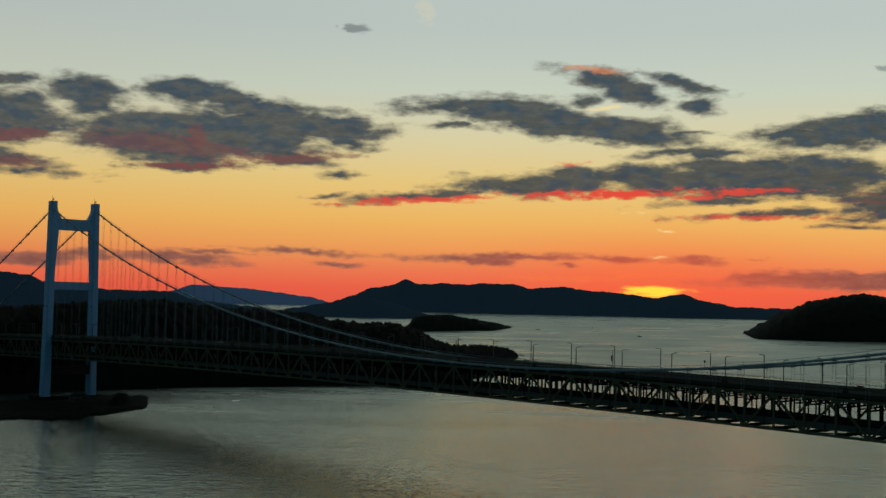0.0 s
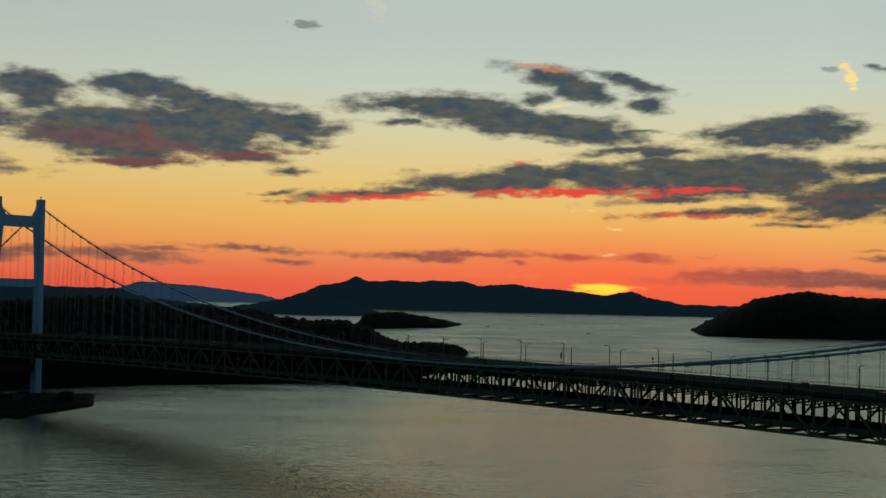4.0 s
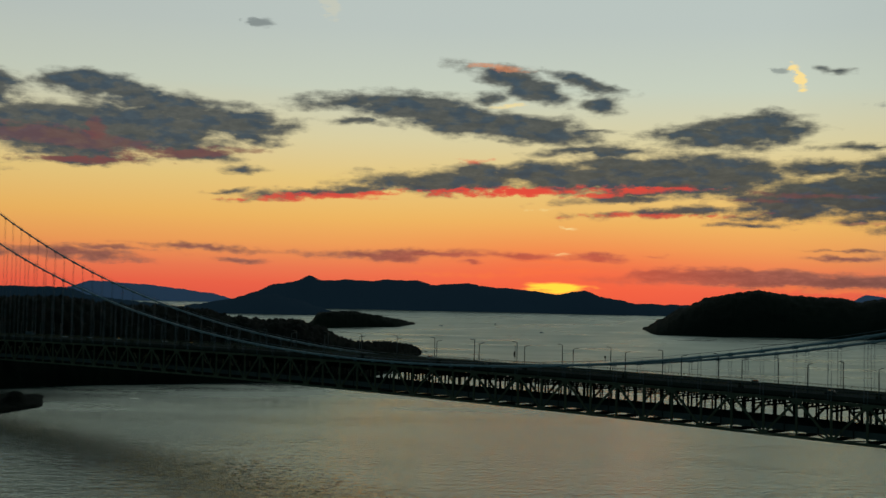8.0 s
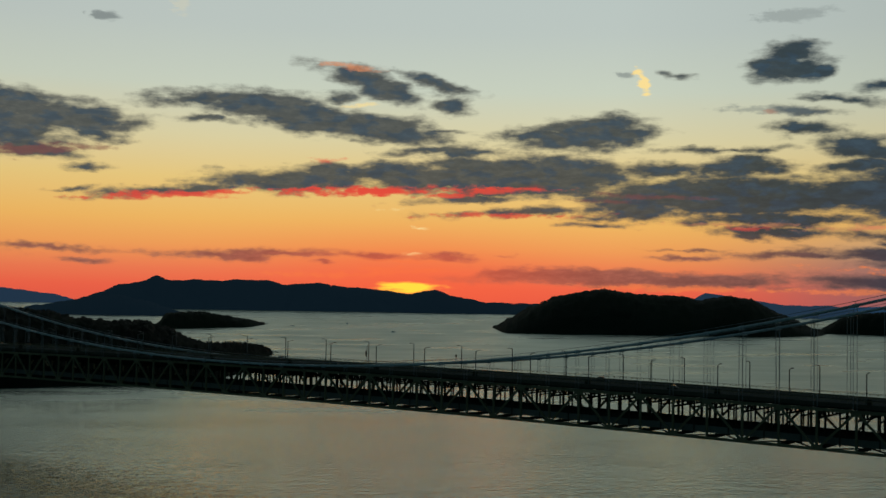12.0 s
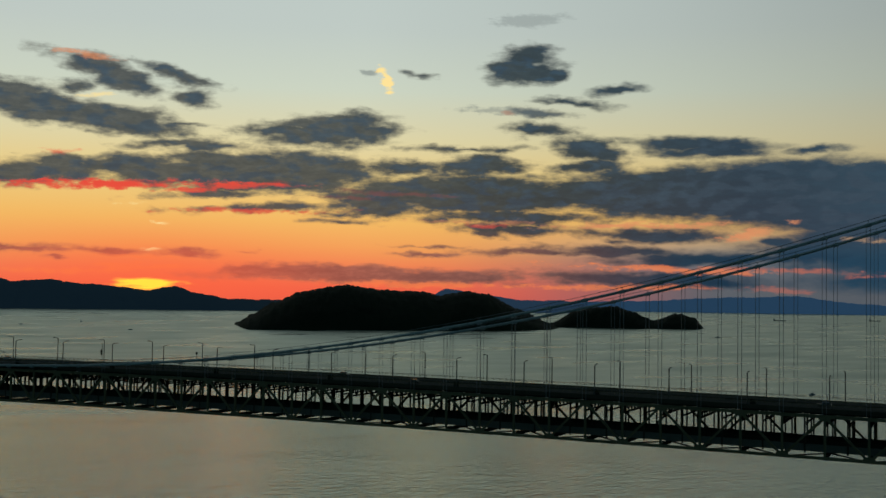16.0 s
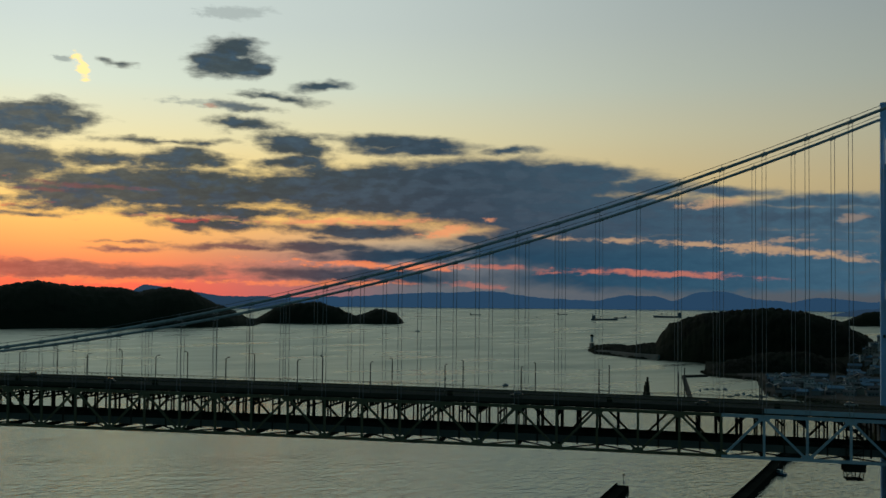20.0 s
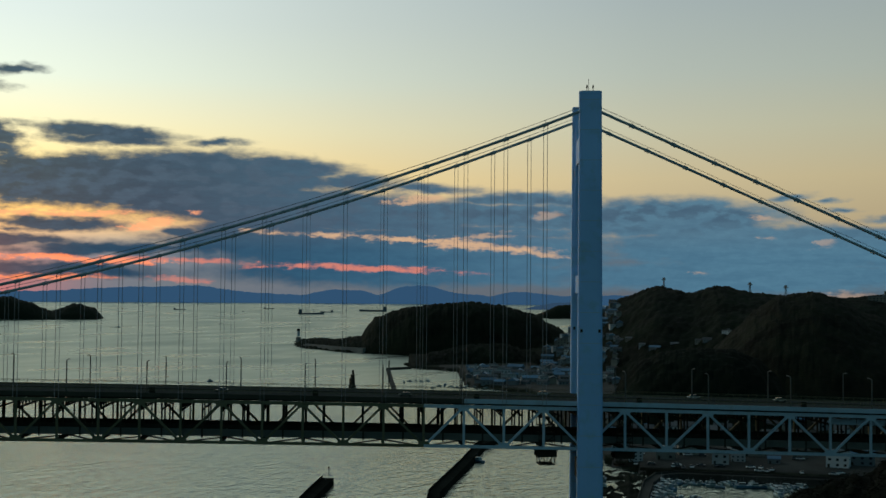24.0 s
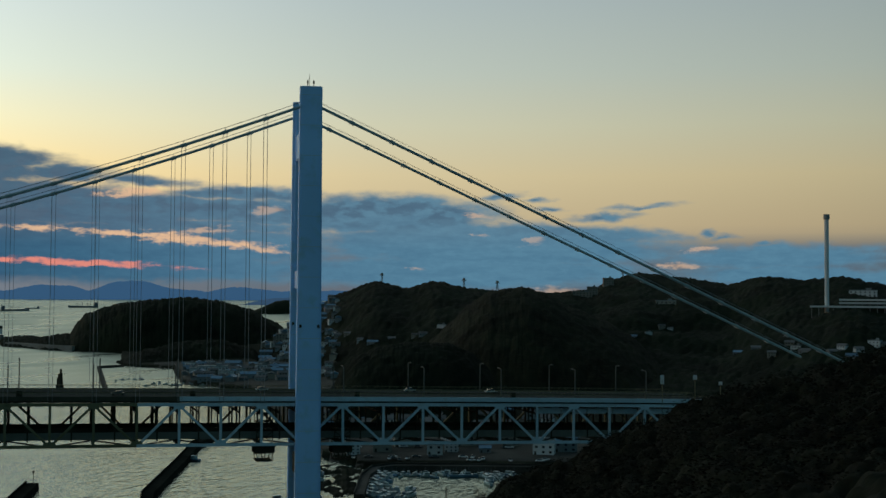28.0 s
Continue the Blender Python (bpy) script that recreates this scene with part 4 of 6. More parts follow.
bm = bmesh.new()
out = [(0.0, 86.0), (2.7, 127.0), (2.7, 137.0), (1.2, 143.0), (0.0, 148.6)]
f, b = [bm.verts.new((-2.9, y, z)) for y, z in out], [bm.verts.new((2.9, y, z)) for y, z in out]
bm.faces.new(f), bm.faces.new(b[::-1])
for k in range(len(out)):
    bm.faces.new((f[k], b[k], b[(k + 1) % len(out)], f[(k + 1) % len(out)]))
haunch = mesh_of("haunch", bm, paint)
# the beam below the deck takes the darker barrier colour
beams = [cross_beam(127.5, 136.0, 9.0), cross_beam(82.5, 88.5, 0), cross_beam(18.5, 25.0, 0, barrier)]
for s in (0.0, SPAN):
    tower = new("tower", None)
    tower.parent = bridge
    tower.matrix_basis = Matrix.Translation((s, 0, 0)) @ Matrix.Rotation(radians(-7.0 if s == 0 else 0), 4, "Z")
    for q, lean in ((0.0, 1), (-GAUGE, -1)):
        # the legs draw together towards the top
        m = Matrix.Translation((0, q + lean * 0.9, 0)) @ Matrix.Rotation(radians(0.55 * lean), 4, "X")
        l = piece("leg", leg, None, tower, at=m)
        for z in range(6, 147, 10):
            piece("splice", seam, None, l, at=Matrix.Translation((0, 0, z)) @ Matrix.Diagonal((1 - 0.131 * z / 149, 1 - 0.214 * z / 149, 1, 1)))
        bm = bmesh.new()
        for x in (-0.9, 1.1):
            tube(bm, [(x, 0, 149), (x, 0, 150.3)], 0.12)
            box(bm, x - 0.28, x + 0.28, -0.28, 0.28, 150.2, 151.3, 0.1)
        tube(bm, [(0.6, 0.5, 149), (0.6, 0.5, 153.2)], 0.07)
        part("beacon", bm, steel_dark, l)
        for x in (-2.9, 2.9):
            bm = bmesh.new()
            box(bm, x - 0.4, x + 0.4, 2.3, 2.95, 69.6, 70.6, 0.08)
            part("marker_light", bm, steel_dark, l)
    for b in beams:
        piece("cross_beam", b, None, tower)
    # the legs widen inwards below the upper beam
    for q, way in ((-1.9, -1), (-GAUGE + 1.9, 1)):
        piece("haunch", haunch, None, tower, at=Matrix.Translation((0, q, 0)) @ Matrix.Diagonal((1, way, 1, 1)))

# main cables, hangers and hand ropes
for q in (0.0, -GAUGE):
    ss = [-212 + 8 * k for k in range(26)] + [-4, 0] + [k * 13.055 for k in range(1, 72)] + [940, 944] + [SPAN + 12 + 8 * k for k in range(26)]
    bm = bmesh.new()
    tube(bm, [(s, q, cable_z(s, q)) for s in ss], 0.50, 10)
    cable = part("main_cable", bm, cable_mat, bridge, "thick grey main cable")
    for dq in (-0.55, 0.55):
        bm = bmesh.new()
        tube(bm, [(s, q + dq, cable_z(s, q) + 1.45) for s in ss], 0.045, 4)
        part("hand_rope", bm, rope, cable)
    clamp_at = [node_s(i) for i in range(1, 75)] + [-14.0 - 14 * k for k in range(14)] + [SPAN + 14 + 14 * k for k in range(14)]
    bm = bmesh.new()
    tube(bm, [(-0.9, 0, 0), (-0.7, 0, 0), (0.7, 0, 0), (0.9, 0, 0)], 0.62, 10)
    for x in (-0.55, 0.55):
        box(bm, x - 0.12, x + 0.12, -0.75, 0.75, -0.75, 0.4)
    clamp = mesh_of("clamp", bm, cable_mat)
    bm = bmesh.new()
    tube(bm, [(0, 0.385, 0.4), (0, 0.55, 1.5)], 0.05, 4)
    stay = mesh_of("post", bm, rope)
    for s in clamp_at:
        slope = math.atan((cable_z(s + 1, q) - cable_z(s - 1, q)) / 2)
        m = Matrix.Translation((s, q, cable_z(s, q))) @ Matrix.Rotation(-slope, 4, "Y")
        c = piece("clamp", clamp, None, cable, at=m)
        for side in (0, math.pi):
            piece("post", stay, None, cable, at=Matrix.Translation((s, q, cable_z(s, q))) @ Matrix.Rotation(side, 4, "Z"))
    for i in range(1, 75):
        s = node_s(i)
        zt, zb = cable_z(s, q) - 0.5, low_chord(s) + TRUSS_H + 0.5
        if zt - zb < 0.8:
            continue
        bm = bmesh.new()
        for ds in (-0.62, 0.62):
            for dq in (-0.3, 0.3):
                tube(bm, [(s + ds, q + dq, zb), (s + ds, q + dq, zt)], 0.045, 4)
        part("hanger", bm, rope, cable)

# piers
for s, top, nm in ((0.0, 3.0, "near"), (SPAN, 2.6, "far")):
    bm = bmesh.new()
    for q in (0.0, -GAUGE):
        box(bm, s - 11, s + 11, q - 9, q + 9, -8, top, 0.6)
    box(bm, s - 7, s + 7, -GAUGE + 8, -8, -8, top - 0.6, 0.4)
    tagged(part("bridge_pier", bm, rock, None, at=BRIDGE), "low grey concrete pier under the tower legs", "pier", "bridge piers")

# ---------------------------------------------------------------- the near shore: cape, town, hills
SHORE = [(49.0, 2300), (50.3, 2300), (50.6, 1340), (52.8, 1290), (53.3, 1080), (56.4, 1000), (57.6, 780), (58.6, 640), (60.5, 580), (62, 556), (69, 553), (73, 556), (95, 540), (130, 500)]
RIDGE = [(50, -3.4), (57.5, -2.2), (58.6, -1.4), (59.64, -0.73), (60.57, -0.05), (62.32, 0.56), (63.81, 0.24), (65.16, 0.60), (66.78, 0.26), (68.68, 0.05), (70.03, 0.0), (72.6, 0.20), (73.50, 0.69), (74.83, 1.04), (76.66, 0.83),
         (78.99, 0.52), (80.52, 0.87), (82.27, 0.74), (84.24, 0.87), (85.88, 0.50), (92, 0.8), (110, 1.0), (130, 0.6)]
CREST = [(50, 1900), (60, 1500), (68, 1350), (70, 1700), (74.5, 1900), (78.5, 1750), (82, 1450), (95, 1300), (130, 1100)]


def land_z(az, d):
    """The height of the ground behind the town."""
    shore, dc = along(SHORE, az), along(CREST, az)
    if d < shore:
        return -3.0
    foot = shore + (420 if az < 60 else 130 if az > 70 else 420 - 29 * (az - 60))
    top = EYE + dc * math.tan(radians(along(RIDGE, az)))
    flat = 2.4 + 1.2 * min(1, (d - shore) / 60)
    if d < foot:
        return flat
    p = polar(az, d)
    t = (d - foot) / (dc - foot)
    if t < 1:
        rise = 0.55 * t + 0.45 * ease(t)
        spur = noise.noise(Vector((p.x, p.y, 0)) / 170) * 20 * math.sin(math.pi * t) + noise.noise(Vector((p.x, p.y, 4)) / 60) * 7 * math.sin(math.pi * t)
        z = flat + (top - flat) * rise + spur
        # nothing stands above the skyline
        return min(z, EYE + d * math.tan(radians(along(RIDGE, az))) - 1.0) if top > 20 else min(z, 12)
    return top - (d - dc) * 0.25


rows = []
for i in range(230):
    d = 470 + 1650 * (i / 229) ** 1.25
    row = []
    for j in range(561):
        az = 49.6 + 45 * j / 560
        z = land_z(az, d)
        p = polar(az, d)
        tree = 0.0
        if z > 6:
            tree = (crowns(p.x, p.y, 7) - 0.5) * 5.5 * min(1, (z - 6) / 10)
        row.append((p.x, p.y, z + tree))
    rows.append(row)
tagged(new("ground_hills", grid_mesh("ground_hills", rows, leaf)), "dark wooded hills rising behind a harbour town", "hill", kind="structure")

# paved town and quays, a little above the soil
rows = []
for i in range(40):
    d = 545 + 800 * i / 39
    row = []
    for j in range(121):
        az = 52.0 + 30 * j / 120
        z = land_z(az, d)
        row.append((*polar(az, d)[:2], z + 0.25 if 0 < z < 5.5 else z - 3.0))
    rows.append(row)
tagged(new("ground_town", grid_mesh("ground_town", rows, dark_concrete)), "dark paved quays and streets of the town", "pavement", kind="structure")

hill("ground_cape", [(44.45, -2.7), (44.75, -2.42), (45.4, -2.12), (46.2, -2.08), (47.0, -2.10), (48.25, -1.93), (48.6, -1.40), (48.95, -1.02), (49.9, -0.70), (50.7, -0.52), (52.6, -0.34), (53.6, -0.28), (54.8, -0.42), (56.4, -0.83), (57.5, -1.42), (58.3, -1.9), (59.5, -2.3)],
     [(44.5, 1900), (46, 1790), (47.6, 1690), (51.3, 1600), (59.5, 1600)], 300, leaf, "dark wooded cape with a rounded hill", 9, 6, 0.025, 36)
hill("ground_knoll", [(50.3, -3.4), (50.65, -3.19), (51.72, -2.68), (53.34, -2.34), (54.96, -2.25), (56.45, -2.62), (56.86, -3.0), (57.2, -3.3)], [(50, 1330), (57.5, 1420)], 160, leaf,
     "small dark wooded knoll in the town", 8, 6, 0.02, 28)
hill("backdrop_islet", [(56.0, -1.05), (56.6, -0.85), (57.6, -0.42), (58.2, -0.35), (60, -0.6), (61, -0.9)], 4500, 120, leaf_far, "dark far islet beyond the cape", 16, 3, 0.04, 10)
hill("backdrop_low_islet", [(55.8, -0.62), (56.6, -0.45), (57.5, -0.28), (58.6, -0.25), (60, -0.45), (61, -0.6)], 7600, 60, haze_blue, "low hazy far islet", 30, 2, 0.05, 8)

# nearer hills before the wooded ridge, brown with bare winter trees
hill("ground_front_hill", [(61.69, -4.61), (63.03, -4.02), (64.24, -3.05), (65.04, -2.18), (65.85, -1.45), (66.79, -0.50), (67.87, 0.16), (69.49, 0.31), (70.43, 0.04), (71.64, -0.60), (72.97, -1.09), (74.30, -1.83), (75.62, -2.87), (77.05, -4.43)], 830, 330, leaf_brown, "brown-green wooded hill above the town", 6, 3.5, 0.03, 56, 0.75)
hill("ground_low_hill", [(60.19, -4.61), (60.77, -3.67), (61.54, -2.95), (62.75, -2.52), (64.10, -2.35), (65.72, -2.39), (66.80, -2.76), (67.67, -3.51), (68.29, -4.57)], 700, 150, leaf_dark, "low dark wooded hill beside the bridge landing", 6, 3.5, 0.03, 40, 0.75)

# the slope below the lookout, in front of the bridge's landing
FORE = [(60, -13.5), (64, -11.8), (66.4, -10.4), (67.65, -9.55), (68.72, -8.60), (71.39, -7.83), (72.98, -6.70), (75.36, -5.93), (77.18, -4.85), (78.98, -4.15), (81.76, -3.55), (83.49, -3.0), (85.86, -2.2), (92, -1.0), (120, -0.6), (270, -0.6), (330, -12), (480, -13.5)]
FORE_D = 300.0


def fore_z(az, d):
    """The wooded hill that carries the lookout: steep towards the strait, long towards the bridge's landing."""
    steep = EYE - 2.2 + d * math.tan(radians(-36))
    if az < 56:
        return max(-4, steep)
    el = along(FORE, az)
    t = d / FORE_D
    if t <= 1:
        z = min(EYE - 2.2, EYE + d * math.tan(radians(el - 24 * (1 - t ** 0.45))))
    else:
        z = EYE + FORE_D * math.tan(radians(el)) - (d - FORE_D) * (0.12 + 0.0022 * (d - FORE_D))
    f = ease((az - 56) / 8)
    return max(-4, steep * (1 - f) + z * f)


def slope_sheet(azs, ds):
    sheet = []
    for d in ds:
        row = []
        for az in azs:
            p = polar(az, d)
            z = fore_z(az, d)
            row.append((p.x, p.y, z if z < -3 else z - (1.5 + (0.55 - crowns(p.x, p.y, 5.5)) * 4.5) * min(1, d / 40)))
        sheet.append(row)
    return sheet


azs = [60 + 30 * k / 330 for k in range(331)]
tagged(new("ground_slope", grid_mesh("ground_slope", slope_sheet(azs, [30 + 430 * (i / 169) ** 1.1 for i in range(170)]), leaf_near)), "dark wooded slope below the lookout", "hill", kind="structure")
tagged(new("ground_lookout", grid_mesh("ground_lookout", slope_sheet([90 + 3 * k for k in range(91)] + [k * 3 for k in range(1, 21)], [0.0, 4, 10, 18, 28, 40, 55, 75, 100, 140, 190, 250, 320, 400, 460]), leaf_near)),
       "dark wooded hill under the lookout", "hill", kind="structure")
tagged(new("ground_brow", grid_mesh("ground_brow", slope_sheet([60 + 3 * k for k in range(11)], [0.0, 4, 10, 18, 30]), leaf_near)), "dark wooded brow of the lookout hill", "hill", kind="structure")


# ---------------------------------------------------------------- shore works
def wall_run(name, pts, width, top, mat, label, category, group=""):
    """A sea wall or mole with a sloping foot along pts."""
    bm = bmesh.new()
    rings = []
    for k, p in enumerate(pts):
        d = (pts[min(k + 1, len(pts) - 1)] - pts[max(k - 1, 0)]).normalized()
        side = d.cross(Vector((0, 0, 1))).normalized()
        ring = []
        for o, z in ((-width * 0.62, -3), (-width * 0.5, top * 0.8), (-width * 0.5, top + 0.9), (-width * 0.40, top + 0.9), (-width * 0.40, top), (width * 0.5, top), (width * 0.62, -3)):
            ring.append(bm.verts.new(p + side * o + Vector((0, 0, z))))
        rings.append(ring)
    for a, b in zip(rings, rings[1:]):
        for j in range(len(a) - 1):
            bm.faces.new((a[j], b[j], b[j + 1], a[j + 1]))
    bm.faces.new(rings[0]), bm.faces.new(rings[-1][::-1])
    return tagged(part(name, bm, mat), label, category, group)


wall_run("breakwater", [polar(51.7, 455), polar(51.8, 483), polar(53.3, 575), polar(54.0, 640), polar(55.2, 700)], 4.8, 2.6, rock, "dark concrete breakwater running out from the harbour", "breakwater", "breakwaters")
wall_run("breakwater", [polar(45.2, 440), polar(46.15, 487), polar(46.72, 518)], 5.2, 2.8, rock, "dark concrete end of a breakwater with a small light post", "breakwater", "breakwaters")
wall_run("breakwater", [polar(49.86, 1010), polar(49.55, 1310), polar(50.6, 1330)], 4, 1.5, dark_concrete, "dark long breakwater before the town", "breakwater", "breakwaters")
wall_run("sea_wall", [polar(45.55, 1806), polar(46.4, 1755), polar(47.4, 1695), polar(48.4, 1662)], 5, 7.5, concrete, "grey sea wall along the cape", "sea wall")
wall_run("sea_wall", [polar(61.6, 470), polar(61.9, 520), polar(62.4, 543), polar(63.3, 550), polar(68.6, 549), polar(73, 552)], 4, 2.6, dark_concrete, "dark quay wall round the boat basin", "quay")
wall_run("sea_wall", [polar(58.7, 646), polar(59.3, 560), polar(59.1, 470)], 5, 2.4, dark_concrete, "dark mole beside the tower", "quay")

hill("ground_mole", [(58.9, -10.6), (59.4, -9.4), (60.3, -8.75), (61.0, -8.7), (61.5, -9.2), (61.9, -10.4)], 475, 95, leaf, "dark overgrown mole between the boat harbours", 6, 4, 0.03, 20)
# rocky foot of the far tower
rows = []
for i in range(26):
    row = []
    for j in range(140):
        az = -24 + 11.2 * j / 139
        edge = along([(-24, 790), (-19.6, 800), (-17.2, 792), (-15.7, 824), (-14.6, 850), (-13.4, 885), (-12.8, 905)], az)
        d = edge - 6 + noise.noise(Vector((az * 1.7, 3, 0))) * 9 + (110 + 40 * (az < -15)) * (i / 25)
        p = polar(az, d)
        t = i / 25
        h = 2.2 * min(1, t * 9) * min(1, (1 - t) * 6 + 0.2) + noise.noise(p / 9) * 0.8 + noise.noise(p / 3.2) * 0.7 + (crowns(p.x, p.y, 4) * 1.3 * min(1, t * 3) if az > -16.6 else 0)
        end = ease((-13.2 - az) / 0.9)
        bump = (5.5 + 2.5 * crowns(p.x, p.y, 3)) * math.exp(-((az + 14.85) / 0.42) ** 4 - ((d - 890) / 20) ** 2)
        row.append((p.x, p.y, -2.5 + (h + 2.0 + bump) * end if t > 0.02 else -3))
    rows.append(row)
tagged(new("rocky_shore", grid_mesh("rocky_shore", rows, leaf_dark)), "dark rocky point at the foot of the far tower", "rocks", kind="structure")
bm = bmesh.new()
box(bm, SPAN - 16, SPAN - 15.6, -28, -10, 0.4, 3.6)
sign = tagged(part("sign_board", bm, dark_concrete, None, at=BRIDGE), "low grey board with pale panels on the pier", "sign")
bm = bmesh.new()
for k in range(6):
    box(bm, SPAN - 16.06, SPAN - 16.0, -26.6 + 2.8 * k, -24.8 + 2.8 * k, 1.2, 2.9)
part("panel", bm, concrete, sign, "pale lettering panels")

# ---------------------------------------------------------------- houses
def gable(bm, w, d, h, rise, over=0.5):
    """A pitched roof with eaves, ridge along x."""
    x, y = w / 2 + over, d / 2 + over
    lo = [(-x, -y, h), (x, -y, h), (x, y, h), (-x, y, h)]
    a = [bm.verts.new(p) for p in lo]
    b = [bm.verts.new((px, py, pz + 0.25)) for px, py, pz in lo]
    r = [bm.verts.new((-x, 0, h + rise)), bm.verts.new((x, 0, h + rise))]
    bm.faces.new(a[::-1])
    for k in range(4):
        bm.faces.new((a[k], a[(k + 1) % 4], b[(k + 1) % 4], b[k]))
    bm.faces.new((b[0], b[1], r[1], r[0])), bm.faces.new((b[2], b[3], r[0], r[1]))
    bm.faces.new((b[1], b[2], r[1])), bm.faces.new((b[3], b[0], r[0]))


def flat_roof(bm, w, d, h):
    box(bm, -w / 2 - 0.3, w / 2 + 0.3, -d / 2 - 0.3, d / 2 + 0.3, h, h + 0.7, 0.05)
    box(bm, w * 0.1, w * 0.3, -d * 0.2, d * 0.2, h + 0.7, h + 2.6, 0.05)


def house(w, d, floors, roof, wall, roof_mat, label, across=None, name="house"):
    """A house with walls, roof, windows on all sides and a door."""
    h = 2.9 * floors + 0.4
    ob = tagged(new(name), label, "house" if name == "house" else "building", "houses of the town")
    bm = bmesh.new()
    box(bm, -w / 2, w / 2, -d / 2, d / 2, -4, h)
    part("wall", bm, wall, ob)
    bm = bmesh.new()
    if roof == "gable":
        gable(bm, w, d, h, d * 0.28)
    else:
        flat_roof(bm, w, d, h)
    part("roof", bm, roof_mat, ob)
    across = across or max(2, int(w / 4))
    bm = bmesh.new()
    box(bm, -0.75, 0.75, -0.06, 0.06, -0.65, 0.65)
    pane = mesh_of("window", bm, window_dark)
    for f in range(floors):
        z = 1.7 + 2.9 * f
        for k in range(across):
            x = -w / 2 + w * (k + 0.5) / across
            for y in (-d / 2, d / 2):
                if f == 0 and k == 0 and y < 0:
                    continue
                piece("window", pane, None, ob, at=Matrix.Translation((x, y, z)))
        for x in (-w / 2, w / 2):
            piece("window", pane, None, ob, at=Matrix.Translation((x, 0, z)) @ Matrix.Rotation(math.pi / 2, 4, "Z"))
    bm = bmesh.new()
    box(bm, -w / 2 + 0.8, -w / 2 + 2.0, -d / 2 - 0.06, -d / 2 + 0.06, 0, 2.1)
    part("door", bm, steel_dark, ob)
    return ob


kinds = [house(9, 7, 2, "gable", white_wall, tile_roof, "pale two-storey house with a dark tiled roof"),
         house(11, 8, 2, "gable", tan_wall, tile_roof, "tan two-storey house with a dark tiled roof"),
         house(8, 7, 1, "gable", grey_wall, blue_roof, "low grey house with a blue metal roof"),
         house(14, 9, 2, "gable", grey_wall, blue_roof, "grey shed with a blue metal roof"),
         house(12, 9, 3, "flat", white_wall, grey_wall, "white three-storey house with a flat roof"),
         house(10, 8, 2, "flat", tan_wall, grey_wall, "tan two-storey house with a flat roof")]


def far_house(w, d, h, roof, wall, roof_mat, label):
    """A small house of the town, with one band of windows on each long side."""
    ob = tagged(new("house"), label, "house", "houses of the town")
    bm = bmesh.new()
    box(bm, -w / 2, w / 2, -d / 2, d / 2, -3, h)
    part("wall", bm, wall, ob)
    bm = bmesh.new()
    gable(bm, w, d, h, d * 0.3) if roof == "gable" else flat_roof(bm, w, d, h)
    part("roof", bm, roof_mat, ob)
    bm = bmesh.new()
    box(bm, -0.6, 0.6, -0.05, 0.05, -0.55, 0.55)
    pane = mesh_of("window", bm, window_dark)
    for z in range(int(h / 2.6)):
        for k in range(3):
            piece("window", pane, None, ob, at=Matrix.Translation(((k - 1) * w * 0.3, -d / 2, 1.75 + 2.7 * z)))
    return ob


small = [far_house(9, 7, 5.4, "gable", tan_wall, tile_roof, "tan two-storey house with a dark tiled roof"), far_house(11, 8, 3.4, "gable", grey_wall, tile_roof, "low grey house with a dark tiled roof"),
         far_house(10, 8, 3.6, "gable", grey_wall, blue_roof, "low grey house with a blue roof"), far_house(16, 9, 4.6, "gable", grey_wall, blue_roof, "long grey shed with a blue roof"),
         far_house(11, 8, 6.0, "flat", white_wall, grey_wall, "pale house with a flat roof"), far_house(8, 7, 5.4, "gable", white_wall, tile_roof, "pale two-storey house with a dark roof")]


def set_down(ob, az, d, turn, z=None, scale=1.0, lift=0.0):
    """Stands a thing on the ground at a bearing and distance, its front turned by turn degrees from the viewer."""
    p = polar(az, d)
    base = (land_z(az, d) if z is None else z) + lift
    ob.matrix_basis = Matrix.Translation((p.x, p.y, base)) @ Matrix.Rotation(radians(-az + turn), 4, "Z") @ Matrix.Scale(scale, 4)


first = {}


def add_house(k, az, d, turn, z=None, scale=1.0, lift=0.0, pick=None):
    pick = pick or kinds
    key = (k, len(pick[0].children))
    if key not in first:
        first[key] = ob = pick[k]
    else:
        ob = copy_thing(pick[k], Matrix())
    set_down(ob, az, d, turn, z, scale, lift)
    return ob


rng = random.Random(5)
taken = []


def free(az, d, gap):
    p = polar(az, d)
    if any((p - t).length < gap for t in taken):
        return False
    taken.append(p)
    return True


# the town on the flat behind the breakwater
n = 0
for _ in range(2500):
    az, d = rng.uniform(53.4, 60.6), rng.uniform(1060, 1720)
    if d < along(SHORE, az) + 14 or (51 < az < 57.0 and d > 1285) or not free(az, d, 10):
        continue
    add_house(rng.choice((0, 1, 1, 2, 2, 3, 4, 5)), az, d, rng.choice((0, 90, 12, -15, 78)), scale=rng.uniform(0.62, 0.98), pick=small)
    n += 1
    if n >= 240:
        break
